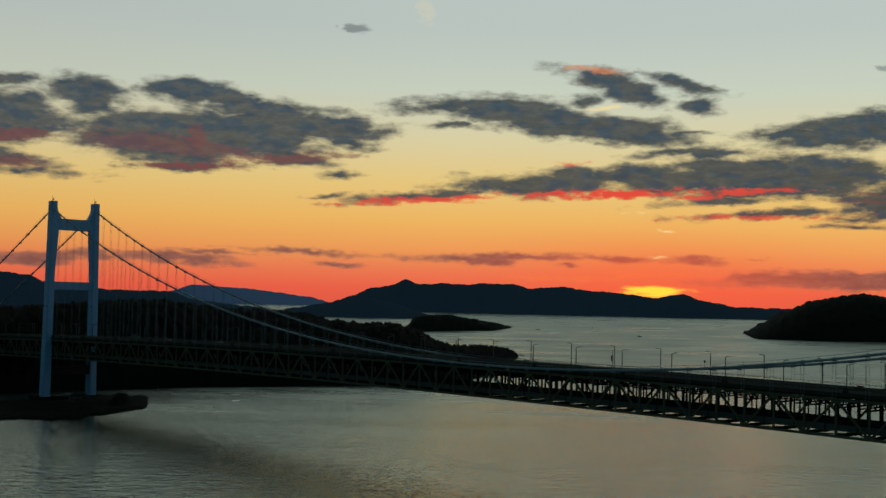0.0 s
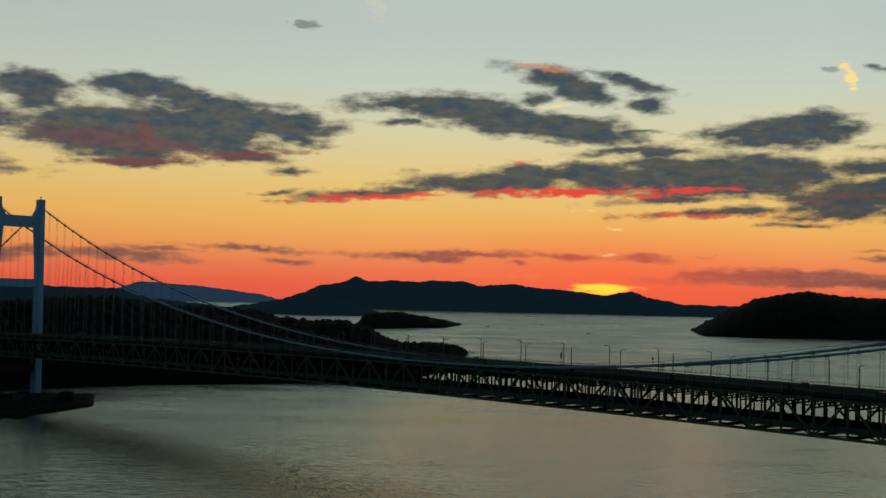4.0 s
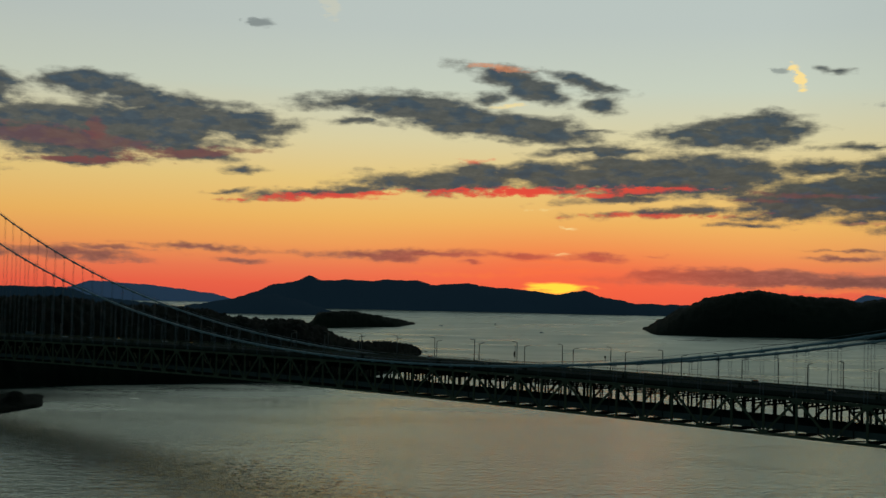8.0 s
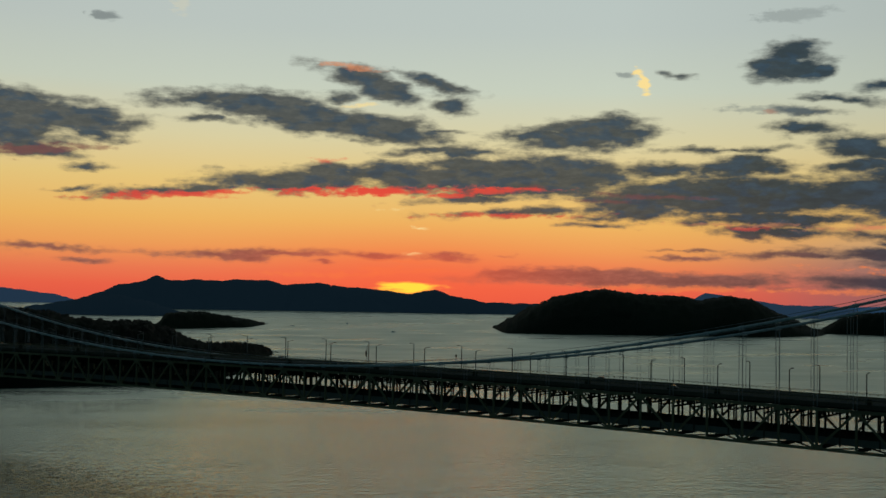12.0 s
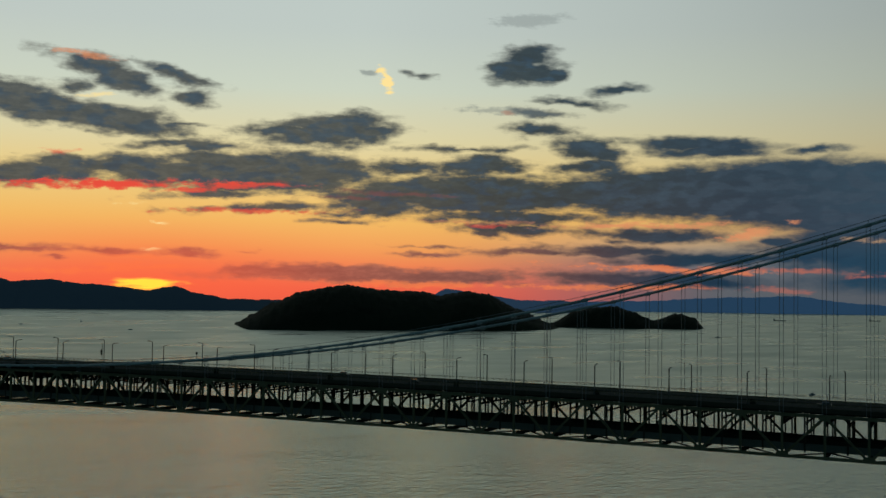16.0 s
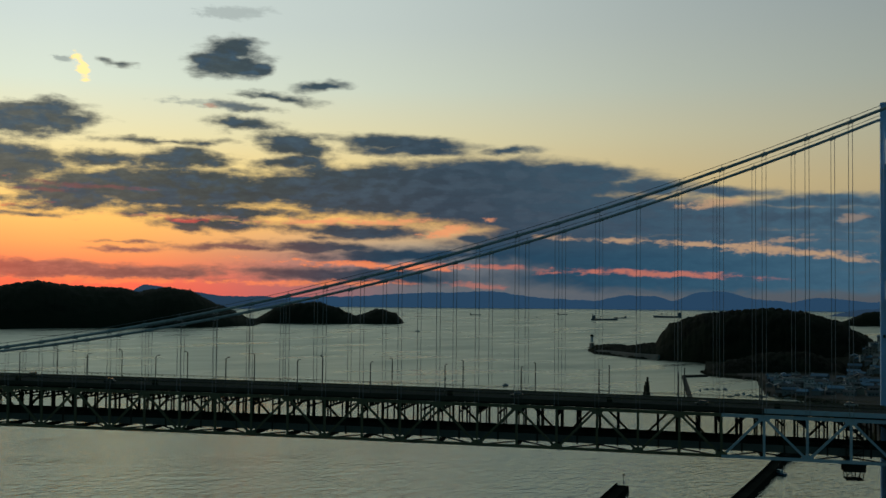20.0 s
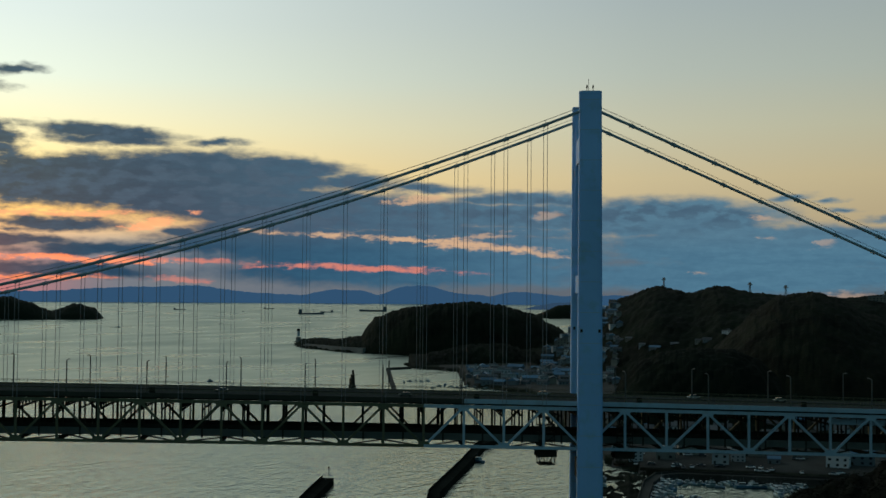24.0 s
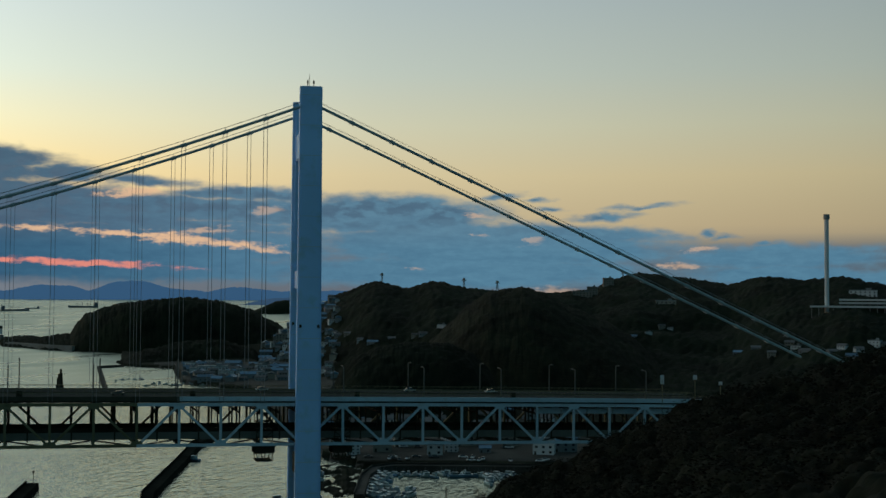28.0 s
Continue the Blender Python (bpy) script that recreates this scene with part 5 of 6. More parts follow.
# the front by the boat basin
for k, az, d, turn, sc in ((4, 61.3, 585, 5, 0.55), (5, 62.7, 592, 0, 0.9), (0, 65.2, 582, 0, 0.85), (4, 66.0, 592, -4, 0.55), (1, 66.7, 612, 3, 0.9), (2, 67.6, 590, 0, 0.7), (4, 70.4, 588, -6, 0.85), (3, 71.4, 598, 4, 0.8),
                           (5, 68.8, 615, 0, 0.8), (1, 63.7, 610, 8, 0.9), (0, 60.6, 620, -8, 0.9), (5, 59.7, 650, 6, 0.9)):
    add_house(k, az, d, turn, scale=sc)
for _ in range(400):
    az, d = rng.uniform(59.5, 72), rng.uniform(630, 800)
    if land_z(az, d) > 9 or not free(az, d, 16):
        continue
    add_house(rng.choice((0, 1, 2, 3, 5)), az, d, rng.uniform(-20, 20), scale=rng.uniform(0.85, 1.1), pick=small)
    n += 1
    if n >= 285:
        break


def on_slope(az, el):
    """The distance at which the line of sight at a bearing and elevation meets the hillside."""
    d = along(SHORE, az)
    while d < 2100 and land_z(az, d) + 2 < EYE + d * math.tan(radians(el)):
        d += 6
    return d


# scattered houses on the hillsides
for az, el, k, sc in ((65.5, -1.62, 4, 0.9), (64.6, -1.95, 1, 0.9), (64.2, -2.05, 0, 0.8), (63.1, -2.15, 1, 0.8), (61.6, -2.25, 5, 0.9), (61.0, -2.0, 0, 0.9), (60.3, -2.35, 2, 1.0), (60.4, -1.9, 5, 0.9), (62.2, -2.4, 3, 0.8),
                      (81.7, -2.2, 0, 1.0), (82.0, -2.35, 4, 0.9), (82.4, -2.5, 1, 1.0), (83.6, -2.5, 1, 0.9), (84.0, -2.35, 5, 1.0), (84.7, -2.5, 5, 1.0), (84.4, -2.75, 2, 1.0), (85.4, -2.1, 4, 1.0), (85.9, -2.2, 0, 1.0),
                      (80.2, -2.4, 1, 0.9), (79.4, -2.6, 2, 0.9), (80.9, -2.7, 0, 0.9), (73.4, -1.5, 1, 1.0), (73.7, -1.7, 0, 0.9), (75.3, -1.8, 4, 0.7), (75.9, -1.5, 0, 0.9), (76.3, -1.6, 5, 0.8), (74.6, -1.9, 2, 0.8),
                      (66.9, -3.6, 0, 0.8), (66.4, -3.9, 1, 0.8), (70.0, -3.2, 2, 0.8), (71.2, -3.1, 1, 0.7), (67.6, -3.0, 5, 0.7)):
    d = on_slope(az, el)
    add_house((0, 1, 2, 3, 4, 5)[k], az, d, rng.uniform(-25, 25), scale=sc * 0.78, lift=-1.5, pick=small)

# larger buildings
big = house(28, 12, 2, "flat", white_wall, grey_wall, "long white two-storey building with dark windows by the harbour", 9, "office_building")
set_down(big, 54.7, 1170, 2)
for az, el, w, fl, wall in ((72.2, -0.06, 26, 2, tan_wall), (72.65, -0.02, 14, 4, tan_wall), (73.4, 0.5, 14, 3, tan_wall), (76.1, -0.35, 22, 1, tan_wall), (59.3, -2.1, 16, 4, tan_wall), (57.9, -2.3, 15, 3, tan_wall), (84.9, 0.05, 26, 2, white_wall)):
    d = on_slope(az, el)
    hb = house(w, 12, fl, "flat", wall, grey_wall, "pale hillside hotel with rows of windows" if el > -1 else "pale block of flats above the houses", max(4, w // 4), "apartment_building")
    set_down(hb, az, d, rng.uniform(-8, 8), lift=0.0)

# ---------------------------------------------------------------- viewpoint column and terraces on the hill
d = on_slope(83.34, -0.55) - 30
base = EYE + d * math.tan(radians(-0.50))
col = tagged(new("observation_column"), "slender pale column with a small head on the hill", "tower")
col.matrix_basis = Matrix.Translation(polar(83.34, d, base))
bm = bmesh.new()
top = d * (math.tan(radians(3.72)) - math.tan(radians(-0.50)))
tube(bm, [(0, 0, -30), (0, 0, 10), (0, 0, top - 4)], 0.0017 * d, 12)
part("shaft", bm, white_wall, col)
bm = bmesh.new()
tube(bm, [(0, 0, top - 4.5), (0, 0, top - 3), (0, 0, top - 0.4), (0, 0, top)], 0.0024 * d, 12)
part("head", bm, grey_wall, col)
terrace = tagged(new("terrace"), "long pale terraces in steps on the hillside", "terrace")
terrace.matrix_basis = Matrix.Translation(polar(84.6, d, base)) @ Matrix.Rotation(radians(-84.6), 4, "Z")
for k, (x0, x1, z) in enumerate(((-38, 40, 0.0), (-14, 40, 3.2), (-14, 40, 6.0), (-8, 30, -3.6))):
    bm = bmesh.new()
    box(bm, x0, x1, 4 * k - 5, 4 * k + 5, z - 0.6, z + 0.9)
    slab = part("slab", bm, white_wall, terrace)
    bm = bmesh.new()
    for x in range(int(x0) + 1, int(x1), 6):
        box(bm, x, x + 0.6, 4 * k - 4, 4 * k - 3.4, z - 14, z - 0.6)
    tagged(part("support", bm, concrete, slab), kind="stuff")


# ---------------------------------------------------------------- masts on the skyline
def mast(az, el_top, d, tall, label):
    ob = tagged(new("radio_mast"), label, "mast", "masts on the hills")
    ob.matrix_basis = Matrix.Translation(polar(az, d, EYE + d * math.tan(radians(el_top)) - tall))
    for x, y in ((-1.2, -1.2), (1.2, -1.2), (1.2, 1.2), (-1.2, 1.2)):
        bm = bmesh.new()
        tube(bm, [(x, y, -6), (x * 0.4, y * 0.4, tall)], 0.22, 5)
        part("post", bm, rope, ob)
    bm = bmesh.new()
    for k in range(6):
        z = tall * k / 6
        s0, s1 = 1.2 - 0.72 * k / 6, 1.2 - 0.72 * (k + 1) / 6
        beam(bm, (-s0, -s0, z), (s1, -s1, z + tall / 6), 0.14, 0.14)
        beam(bm, (s0, s0, z), (-s1, s1, z + tall / 6), 0.14, 0.14)
    part("bracing", bm, rope, ob)
    bm = bmesh.new()
    box(bm, -2.2, 2.2, -2.2, 2.2, tall - 3, tall - 2.4)
    box(bm, -1.4, 1.4, -1.4, 1.4, tall - 2.4, tall, 0.3)
    part("platform", bm, rope, ob)


mast(62.61, 0.95, 1480, 16, "dark lattice radio mast with a platform on the wooded hilltop")
mast(66.54, 0.74, 1370, 13, "thin dark lattice mast on the wooded ridge")
mast(68.14, 0.62, 1350, 12, "dark lattice mast with a small platform on the ridge")
mast(74.1, 1.08, 1880, 13, "thin dark mast on the far hill")


# ---------------------------------------------------------------- lighthouse and beacons
lh = tagged(new("lighthouse"), "small grey lighthouse on the tip of the cape", "lighthouse")
lh.matrix_basis = Matrix.Translation(polar(45.27, 1900, sea_z(1900) + 5))
bm = bmesh.new()
box(bm, -3, 3, -3, 3, -8, 5.5, 0.3)
part("base", bm, concrete, lh)
bm = bmesh.new()
tube(bm, [(0, 0, 6.5), (0, 0, 14), (0, 0, 15)], 2.3, 12)
part("tower", bm, white_wall, lh)
bm = bmesh.new()
tube(bm, [(0, 0, 15), (0, 0, 15.6)], 3.2, 12)
part("gallery", bm, concrete, lh)
bm = bmesh.new()
tube(bm, [(0, 0, 15.6), (0, 0, 18.0), (0, 0, 18.6)], 2.4, 10)
part("lantern", bm, steel_dark, lh)
bm = bmesh.new()
box(bm, -2.4, 2.4, -2.4, 2.4, -3, 2.0, 0.1)
box(bm, -1.8, 1.8, -1.8, 1.8, 2, 8.0, 0.1)
box(bm, -0.9, 1.8, -1.3, 1.3, 8.0, 11.4, 0.08)
box(bm, 0.3, 1.7, -0.7, 0.7, 11.4, 15.2, 0.08)
tagged(part("beacon_tower", bm, steel_dark, None, at=Matrix.Translation(polar(47.84, 1060))), "dark stepped beacon standing in the sea beyond the bridge", "beacon")
post = tagged(new("light_post"), "thin post with a small lamp on the breakwater end", "light")
post.matrix_basis = Matrix.Translation(polar(46.78, 515, 2.8))
bm = bmesh.new()
tube(bm, [(0, 0, 0), (0, 0, 4.6)], 0.12, 6)
part("pole", bm, steel_dark, post)
bm = bmesh.new()
box(bm, -0.35, 0.35, -0.35, 0.35, 4.5, 5.3, 0.08)
part("lamp", bm, steel_dark, post)


# ---------------------------------------------------------------- boats and ships
def hull_mesh(length, width, depth, mat, name="hull"):
    bm = bmesh.new()
    rings = []
    for k in range(9):
        t = k / 8
        x = (t - 0.5) * length
        w = width / 2 * (1 - max(0, (t - 0.6) / 0.4) ** 2.2) * (0.86 + 0.14 * min(1, t * 4))
        top = depth * (1 + 0.35 * max(0, t - 0.55) / 0.45)
        rings.append([bm.verts.new(p) for p in ((x, -w, top), (x, -w * 0.8, -0.1), (x, 0, -0.4), (x, w * 0.8, -0.1), (x, w, top))])
    for a, b in zip(rings, rings[1:]):
        for j in range(4):
            bm.faces.new((a[j], b[j], b[j + 1], a[j + 1]))
        bm.faces.new((a[4], b[4], b[0], a[0]))
    bm.faces.new(rings[0][::-1])
    bmesh.ops.remove_doubles(bm, verts=bm.verts, dist=0.01)
    return mesh_of(name, bm, mat)


def boat(length, hull_mat, label):
    ob = tagged(new("fishing_boat"), label, "boat", "moored boats")
    piece("hull", hull_mesh(length, length * 0.24, length * 0.085, hull_mat), None, ob)
    bm = bmesh.new()
    box(bm, -length * 0.28, length * 0.05, -length * 0.085, length * 0.085, length * 0.09, length * 0.22, length * 0.012)
    cab = part("cabin", bm, boat_white, ob)
    bm = bmesh.new()
    box(bm, -length * 0.22, length * 0.056, -length * 0.088, length * 0.088, length * 0.155, length * 0.195)
    part("window", bm, window_dark, cab)
    bm = bmesh.new()
    tube(bm, [(-length * 0.05, 0, length * 0.21), (-length * 0.05, 0, length * 0.46)], 0.05, 5)
    part("mast", bm, rope, ob)
    return ob


boats = [boat(9, boat_white, "small white fishing boat with a cabin, moored"), boat(11, boat_blue, "small blue-hulled fishing boat, moored"), boat(7, boat_white, "small white open boat with a cabin, moored")]
used = set()


def moor(k, az, d, turn, scale=1.0):
    ob = boats[k] if k not in used else copy_thing(boats[k], Matrix())
    used.add(k)
    ob.matrix_basis = Matrix.Translation(polar(az, d, sea_z(d) + 0.2)) @ Matrix.Rotation(radians(turn), 4, "Z") @ Matrix.Scale(scale, 4)


for k in range(34):
    moor(k % 3, 62.6 + 6.4 * k / 33, 541 - rng.uniform(0, 12), rng.uniform(0, 360), rng.uniform(0.55, 0.9))
for k in range(24):
    t = k / 23
    moor((k + 1) % 3, 62.1 + 0.9 * rng.random(), 535 - 62 * t, 60 + rng.uniform(-20, 20), rng.uniform(0.8, 1.1))
for k in range(14):
    moor((k * 2) % 3, 62.6 + 1.6 * rng.random(), 492 - 25 * rng.random(), 20 + rng.uniform(-20, 20), rng.uniform(0.8, 1.1))
for k in range(16):
    moor(k % 3, 67.4 + 1.6 * rng.random(), 534 - 26 * rng.random(), 40 + rng.uniform(-20, 20), rng.uniform(0.8, 1.0))
for k in range(12):
    t = k / 11
    moor(k % 3, 59.5 + 0.35 * rng.random(), 640 - 165 * t, 20 + rng.uniform(-15, 15), rng.uniform(0.9, 1.2))
for k in range(16):
    moor(k % 3, 50.3 + 4.2 * k / 15, 1055 + 40 * rng.random() + 60 * (k < 5), rng.uniform(0, 360), rng.uniform(0.55, 0.85))
moor(1, 41.19, 1136, 20, 0.9)
for az, d in ((4.6, 3500), (7.2, 3900), (9.4, 3000), (36.95, 3000), (57.6, 470), (53.8, 590)):
    moor(1, az, drawn(d) if d > 1500 else d, rng.uniform(0, 180), 0.9)


def ship(az, d_true, length, turn, label, house_at=-0.36, boxes=0):
    d = drawn(d_true)
    ob = tagged(new("cargo_ship"), label, "ship", "ships at anchor")
    k = d / d_true
    ob.matrix_basis = Matrix.Translation(polar(az, d, sea_z(d))) @ Matrix.Rotation(radians(turn - az), 4, "Z") @ Matrix.Scale(k, 4)
    piece("hull", hull_mesh(length, length * 0.15, length * 0.055, ship_dark), None, ob)
    bm = bmesh.new()
    x = length * house_at
    box(bm, x - length * 0.07, x + length * 0.07, -length * 0.05, length * 0.05, length * 0.05, length * 0.13, 0.3)
    box(bm, x - length * 0.04, x + length * 0.05, -length * 0.045, length * 0.045, length * 0.13, length * 0.18, 0.3)
    part("deckhouse", bm, ship_dark, ob)
    bm = bmesh.new()
    tube(bm, [(x - length * 0.05, 0, length * 0.12), (x - length * 0.05, 0, length * 0.23)], length * 0.012, 6)
    part("funnel", bm, ship_dark, ob)
    for c in range(boxes):
        bm = bmesh.new()
        x = length * (-0.15 + 0.5 * c / max(1, boxes))
        tube(bm, [(x, 0, length * 0.04), (x, 0, length * 0.17)], length * 0.008, 5)
        beam(bm, (x, 0, length * 0.16), (x + length * 0.1, 0, length * 0.10), length * 0.008, length * 0.008)
        part("crane", bm, ship_dark, ob)


ship(39.74, 6300, 60, 0, "long low dark barge at anchor on the far sea", -0.45)
ship(42.66, 5700, 26, 75, "dark coaster seen end on, at anchor")
ship(43.86, 6900, 62, 0, "low dark cargo ship far out")
ship(45.85, 5080, 110, 0, "dark cargo ship with a deckhouse at anchor", -0.40, 2)
ship(46.6, 5700, 62, 180, "dark cargo ship beyond another one", -0.38, 1)
ship(48.8, 6100, 140, 180, "long dark cargo ship with high ends", -0.42, 3)
ship(53.2, 6900, 45, 0, "small dark coaster far out")

# ---------------------------------------------------------------- on the bridge: lamps, boxes, vehicles
lamp = tagged(new("street_lamp"), "slim grey bridge lamp with one bent arm", "street lamp", "lamps along the bridge")
bm = bmesh.new()
tube(bm, [(0, 0, 0), (0, 0, 5), (0, 0, 9.7)], 0.2, 6)
part("pole", bm, lamp_paint, lamp)
bm = bmesh.new()
tube(bm, [(0, 0, 9.55), (0, -0.5, 9.78), (0, -2.3, 10.02)], 0.13, 5)
part("arm", bm, lamp_paint, lamp)
bm = bmesh.new()
box(bm, -0.26, 0.26, -3.3, -2.1, 9.90, 10.18, 0.05)
part("head", bm, lamp_paint, lamp)
bm = bmesh.new()
box(bm, -0.25, 0.25, -0.25, 0.25, -0.3, 0.4, 0.05)
part("base", bm, lamp_paint, lamp)
placed = False
for q, s0, apart, s1, turn in ((-1.25, 92.6, 25.08, 15.7, 0), (-33.75, 90.2, 25.7, 11.8, 180)):
    for k in range(-8, 39):
        s = s0 + apart * k if k > -3 else s1 + 27.9 * (k + 2)
        if s < -130 or s > 1060 or abs(s) < 5:
            continue
        m = BRIDGE @ Matrix.Translation((s, q, low_chord(s) + TRUSS_H + 2.6)) @ Matrix.Rotation(radians(turn), 4, "Z")
        if placed:
            copy_thing(lamp, m)
        else:
            lamp.matrix_basis, placed = m, True

bm = bmesh.new()
box(bm, -0.9, 0.9, -0.5, 0.5, 0, 1.75, 0.06)
case = mesh_of("equipment_box", bm, steel_dark)
for k in range(-2, 19):
    s = node_s(4 * k + 2) + 9
    ob = tagged(piece("equipment_box", case, None, None, at=BRIDGE @ Matrix.Translation((s, -1.7, low_chord(s) + TRUSS_H + 2.5))), "dark equipment box beside the parapet", "box", "boxes along the parapet")


def vehicle(length, width, height, mat, label, name="car", van=False):
    ob = tagged(new(name), label, name, "traffic on the bridge")
    bm = bmesh.new()
    prof = [(-0.5, 0.25), (-0.5, 0.52), (-0.46, 0.60), (0.30, 0.60), (0.47, 0.50), (0.5, 0.42), (0.5, 0.25)] if not van else [(-0.5, 0.2), (-0.5, 0.97), (0.20, 1.0), (0.22, 0.72), (0.46, 0.66), (0.5, 0.45), (0.5, 0.2)]
    f = [bm.verts.new((x * length, -width / 2, z * height)) for x, z in prof]
    b = [bm.verts.new((x * length, width / 2, z * height)) for x, z in prof]
    bm.faces.new(f), bm.faces.new(b[::-1])
    for k in range(len(prof)):
        bm.faces.new((f[k], b[k], b[(k + 1) % len(prof)], f[(k + 1) % len(prof)]))
    bmesh.ops.recalc_face_normals(bm, faces=bm.faces)
    bmesh.ops.bevel(bm, geom=list(bm.edges), offset=0.06, segments=1, affect="EDGES")
    part("body", bm, mat, ob)
    bm = bmesh.new()
    if van:
        box(bm, 0.24 * length, 0.44 * length, -width * 0.46, width * 0.46, 0.66 * height, 0.92 * height, 0.12)
    else:
        box(bm, -0.36 * length, 0.22 * length, -width * 0.47, width * 0.47, 0.58 * height, 0.99 * height, 0.22)
    part("windows", bm, window_dark, ob).name = "cabin_glass"
    bm = bmesh.new()
    tube(bm, [(0, -0.12, 0), (0, 0.12, 0)], 0.32, 12)
    w = mesh_of("wheel", bm, tyre)
    for x in (-0.32, 0.32):
        for y in (-width / 2 + 0.1, width / 2 - 0.1):
            piece("wheel", w, None, ob, at=Matrix.Translation((x * length, y, 0.32)))
    return ob


cars = [vehicle(4.4, 1.75, 1.45, car_white, "white car on the bridge road"), vehicle(4.3, 1.75, 1.45, car_dark, "dark car on the bridge road"),
        vehicle(9.5, 2.4, 3.2, grey_wall, "grey box truck on the bridge road", "truck", True)]
parked = set()
for k, s, q, turn in ((0, 11, -24.5, 180), (0, -42, -24.5, 180), (0, -72, -22, 180), (1, 120, -9, 0), (1, 262, -6, 0), (1, 300, -24, 180), (1, 420, -6, 0), (0, 470, -25, 180), (0, 590, -24, 180), (1, 640, -9, 0),
                       (0, 690, -25, 180), (0, 735, -22, 180), (0, 775, -25, 180), (0, 800, -22, 180), (2, 850, -24, 180), (1, 60, -6, 0)):
    ob = cars[k] if k not in parked else copy_thing(cars[k], Matrix())
    parked.add(k)
    ob.matrix_basis = BRIDGE @ Matrix.Translation((s, q, low_chord(s) + TRUSS_H + 2.5)) @ Matrix.Rotation(radians(turn), 4, "Z")

# cars parked along the quay
prng = random.Random(12)
for k in range(26):
    az, d = prng.uniform(61.2, 72.5), prng.choice((562, 566, 571, 603))
    ob = copy_thing(cars[prng.choice((0, 0, 1))], Matrix.Translation(polar(az, d, land_z(az, d) + 0.3)) @ Matrix.Rotation(radians(-az + prng.choice((0, 90, 84, 5))), 4, "Z"))
    tagged(ob, "small car parked on the quay of the boat basin", "car", "cars on the quay")

# wind sock pole at mid span, and a beacon on the cable
sock = tagged(new("wind_sock"), "dark wind sock hanging on a thin pole at mid span", "wind sock")
sock.matrix_basis = BRIDGE @ Matrix.Translation((412, -17.5, low_chord(412) + TRUSS_H + 2.4))
bm = bmesh.new()
tube(bm, [(0, 0, 0), (0, 0, 9)], 0.1, 6)
part("pole", bm, steel_dark, sock)
bm = bmesh.new()
tube(bm, [(0.3, 0, 6.6), (0.35, 0, 5.6), (0.3, 0, 4.2)], 0.42, 8)
part("sock", bm, steel_dark, sock)
bm = bmesh.new()
tube(bm, [(0, 0, 0.4), (0, 0, 2.4)], 0.1, 6)
box(bm, -0.3, 0.3, -0.3, 0.3, 2.2, 3.1, 0.08)
tagged(part("cable_beacon", bm, steel_dark, None, at=BRIDGE @ Matrix.Translation((352, 0, cable_z(352)))), "small beacon on the main cable", "beacon")


# inspection gantries that hang below the deck beside the near tower
def gantry(s0):
    ob = tagged(new("inspection_gantry"), "dark steel scaffold hanging under the bridge deck by the tower", "gantry", "gantries under the deck")
    ob.matrix_basis = BRIDGE @ Matrix.Translation((s0, -6, low_chord(s0)))
    for x in (-3.2, 0, 3.2):
        for y in (-3.0, 3.0):
            bm = bmesh.new()
            beam(bm, (x, y, -0.5), (x * 0.7, y, -5.6), 0.25, 0.25)
            part("post", bm, steel_dark, ob)
    for z, w in ((-0.6, 3.6), (-2.8, 3.2), (-5.4, 2.6)):
        bm = bmesh.new()
        box(bm, -w, w, -3.4, 3.4, z - 0.35, z)
        part("platform", bm, steel_dark, ob)
    for y in (-3.1, 3.1):
        bm = bmesh.new()
        box(bm, -3.3, 3.3, y - 0.05, y + 0.05, -3.0, -0.5)
        part("netting", bm, steel_dark, ob)
    for k in range(6):
        bm = bmesh.new()
        x, z = -2.6 + 5.2 * (k % 2), 0.2 + 3.6 * (k // 2)
        beam(bm, (x, 2.5, z), (-x, 2.5, z + 3.6), 0.18, 0.18)
        part("cross_brace", bm, steel_dark, ob)
    bm = bmesh.new()
    for x in (-3.2, 0.0):
        beam(bm, (x, 3.0, -0.6), (x + 2.9, 3.0, -5.4), 0.15, 0.15)
        beam(bm, (x + 3.0, 3.0, -0.6), (x, 3.0, -5.4), 0.15, 0.15)
    part("bracing", bm, steel_dark, ob)
    for x in (-2.6, 2.6):
        for y in (-2.5, 2.5):
            bm = bmesh.new()
            beam(bm, (x, y, -0.3), (x, y, 11), 0.2, 0.2)
            part("upright", bm, steel_dark, ob)
    for z in (2, 4.5, 7, 9.5):
        bm = bmesh.new()
        box(bm, -2.7, 2.7, -2.6, 2.6, z, z + 0.15)
        part("landing", bm, steel_dark, ob)


gantry(13.5)
gantry(-12.5)

# signs and cameras where the road enters the hill
for az, el, w, h in ((75.93, -3.98, 1.3, 3.2), (77.44, -3.85, 1.4, 1.6), (78.6, -4.1, 1.3, 1.2)):
    ob = tagged(new("road_sign"), "pale square road sign on a post", "sign", "signs by the road")
    d = 440.0
    ob.matrix_basis = Matrix.Translation(polar(az, d, EYE + d * math.tan(radians(el)))) @ Matrix.Rotation(radians(-az), 4, "Z")
    bm = bmesh.new()
    tube(bm, [(0, 0, -9), (0, 0, 0)], 0.15, 6)
    part("post", bm, truss_paint, ob)
    bm = bmesh.new()
    box(bm, -w / 2, w / 2, -0.12, 0.12, -h / 2, h / 2)
    part("panel", bm, white_wall, ob)


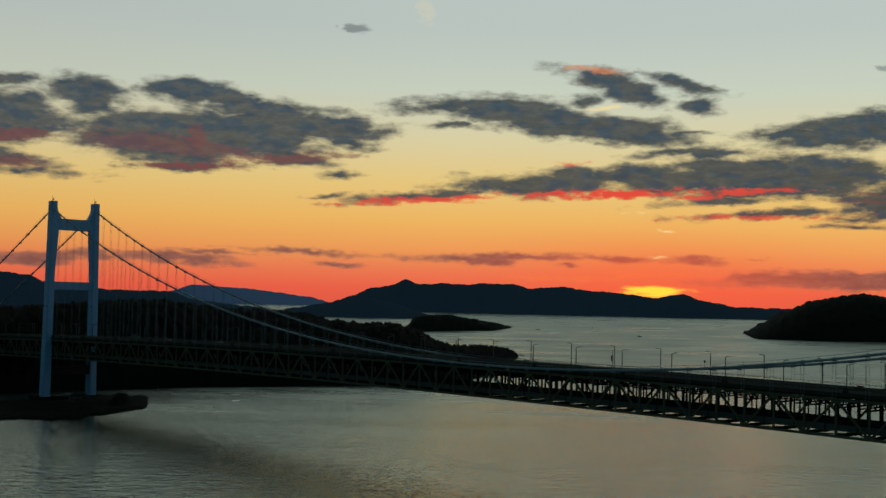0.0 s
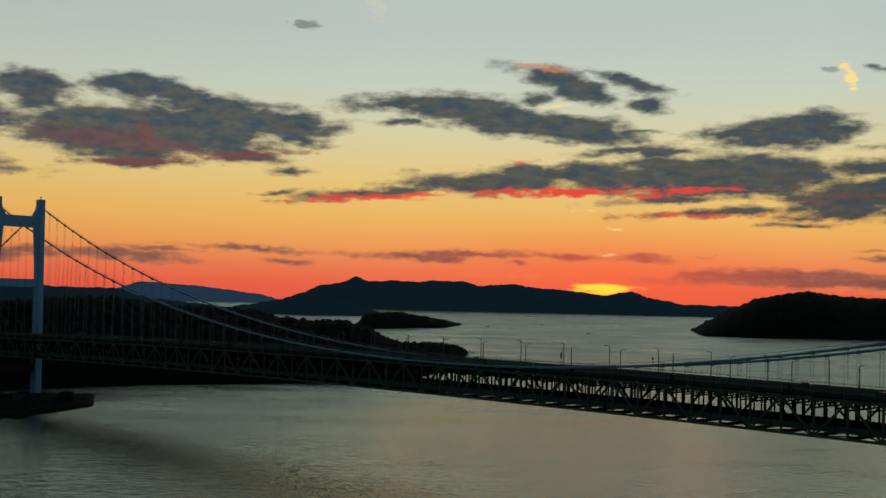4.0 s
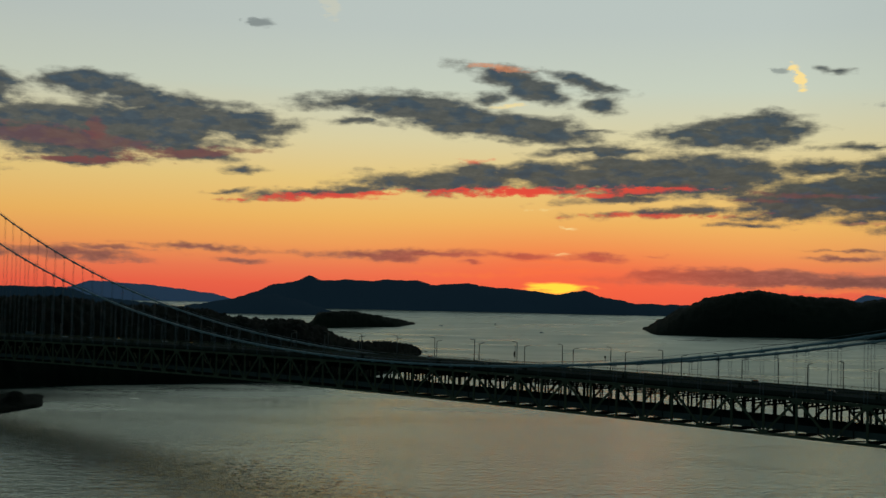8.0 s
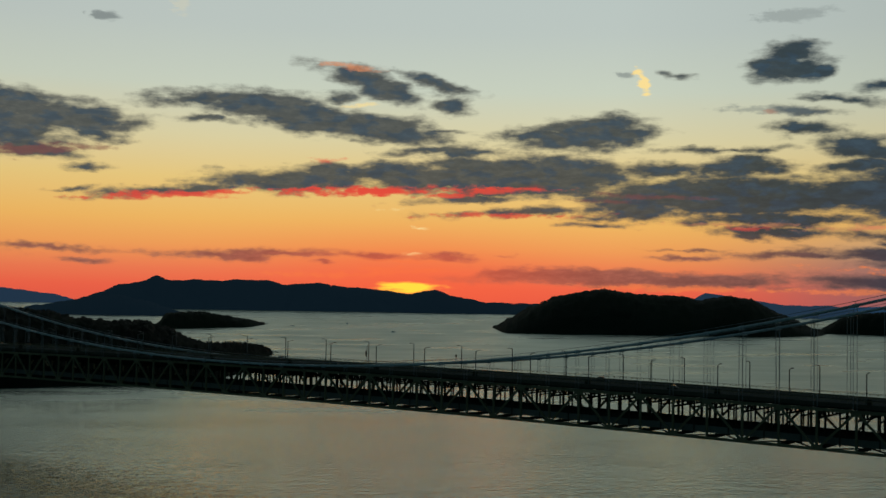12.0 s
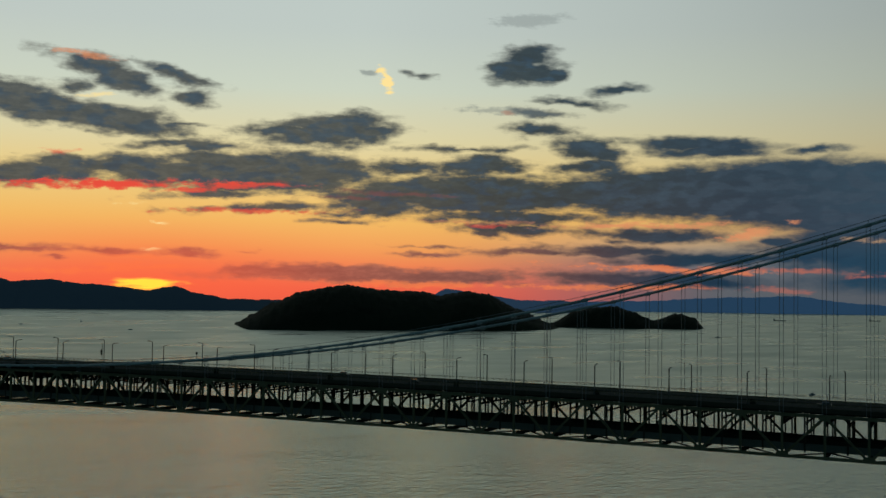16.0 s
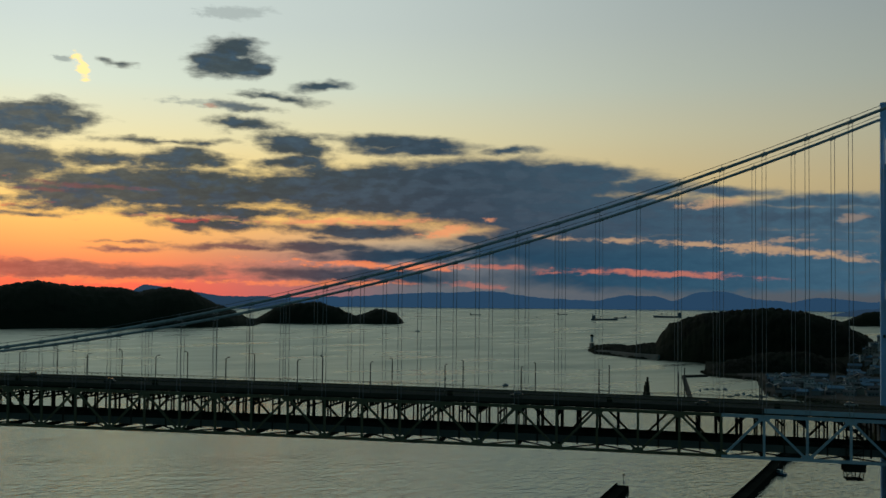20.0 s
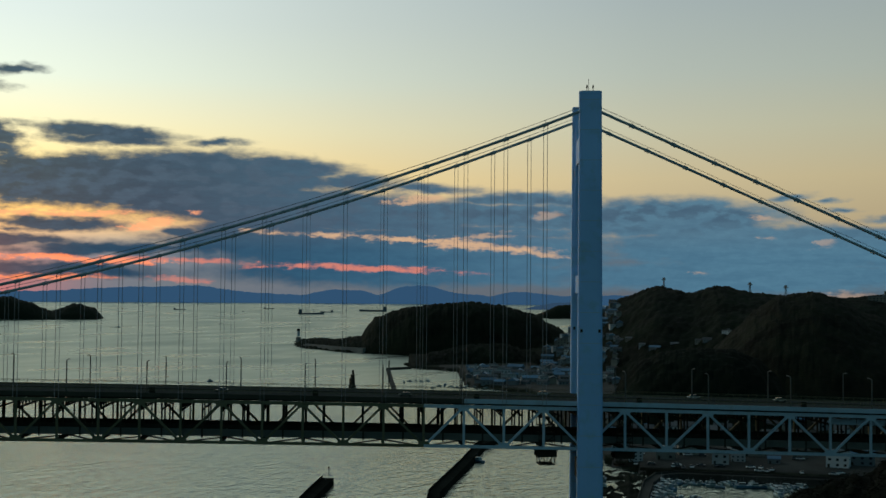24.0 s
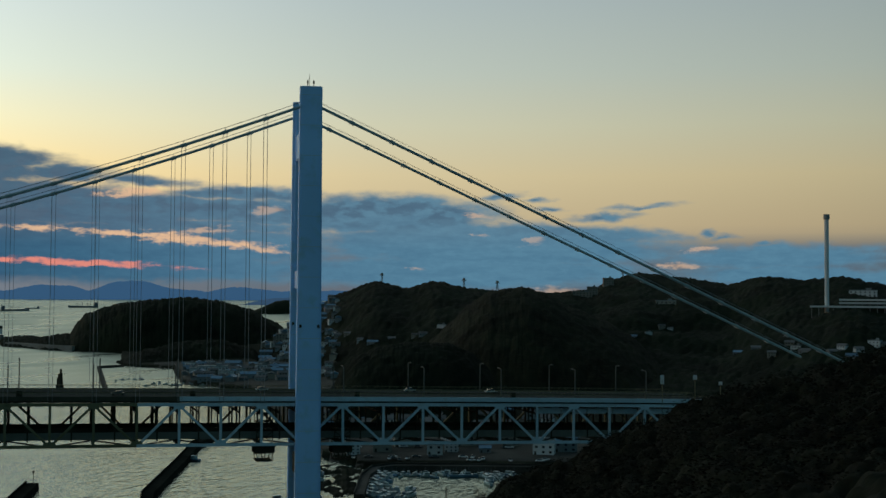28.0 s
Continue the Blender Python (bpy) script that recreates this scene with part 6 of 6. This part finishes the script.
# ---------------------------------------------------------------- leaves on the near slope, a bare tree and a pole
nrng = np.random.default_rng(3)
COUNT = 70000
az = nrng.uniform(64.5, 88.5, COUNT)
dd = 175 + 135 * nrng.random(COUNT) ** 0.8
spin, tip, size = nrng.uniform(0, 6.283, COUNT), nrng.uniform(-1.1, 1.1, COUNT), nrng.uniform(0.18, 0.48, COUNT)
up = nrng.normal(0.15, 0.6, COUNT)
verts, faces = [], []
for k in range(COUNT):
    p = polar(az[k], dd[k])
    z = fore_z(az[k], dd[k]) - (1.5 + (0.55 - crowns(p.x, p.y, 5.5)) * 4.5) + up[k]
    a = Vector((math.cos(spin[k]), math.sin(spin[k]), 0)) * size[k]
    b = Vector((-math.sin(spin[k]) * math.cos(tip[k]), math.cos(spin[k]) * math.cos(tip[k]), math.sin(tip[k]))) * size[k] * 0.7
    c = Vector((p.x, p.y, z))
    n0 = len(verts)
    verts += [c - a, c - b * 0.6, c + a, c + b]
    faces.append((n0, n0 + 1, n0 + 2, n0 + 3))
me = bpy.data.meshes.new("foliage")
me.from_pydata([tuple(v) for v in verts], [], faces)
me.materials.append(leaf_card)
tagged(new("foliage", me), "dense dark leaves of the trees on the near slope", "foliage", kind="stuff")


def bare_tree(az, d, z0, tall, label):
    """A leafless tree with forking limbs."""
    ob = tagged(new("bare_tree"), label, "tree")
    ob.matrix_basis = Matrix.Translation(polar(az, d, z0))
    r = random.Random(int(az * 10))
    bm = bmesh.new()
    limbs = bmesh.new()

    def grow(p, v, length, rad, depth):
        q = p + v * length
        tube(bm if depth == 0 else limbs, [p, p + v * length * 0.5 + Vector((r.uniform(-1, 1), r.uniform(-1, 1), 0)) * length * 0.05, q], rad, 5)
        if depth < 5:
            for _ in range(3):
                w = (v + Vector((r.uniform(-0.8, 0.8), r.uniform(-0.8, 0.8), r.uniform(-0.05, 0.5)))).normalized()
                grow(q, w, length * r.uniform(0.55, 0.8), rad * 0.6, depth + 1)

    grow(Vector((0, 0, -1)), Vector((0, 0, 1)), tall * 0.3, 0.22, 0)
    part("trunk", bm, bark, ob)
    part("branches", limbs, bark, ob)


bare_tree(67.2, 300, fore_z(67.2, 300) - 4, 9, "leafless tree with fine twigs above the basin")
bare_tree(66.6, 305, fore_z(66.6, 305) - 4, 7, "small leafless tree beside another one")
pole = tagged(new("utility_pole"), "dark utility pole with a cross arm", "pole")
pole.matrix_basis = Matrix.Translation(polar(65.75, 300, EYE + 300 * math.tan(radians(-9.15)) - 9))
bm = bmesh.new()
tube(bm, [(0, 0, -6), (0, 0, 9)], 0.15, 6)
part("post", bm, bark, pole)
for z, w in ((8.4, 1.2), (7.6, 0.9)):
    bm = bmesh.new()
    beam(bm, (-w, 0.3, z), (w, -0.3, z), 0.12, 0.12)
    part("cross_arm", bm, bark, pole)
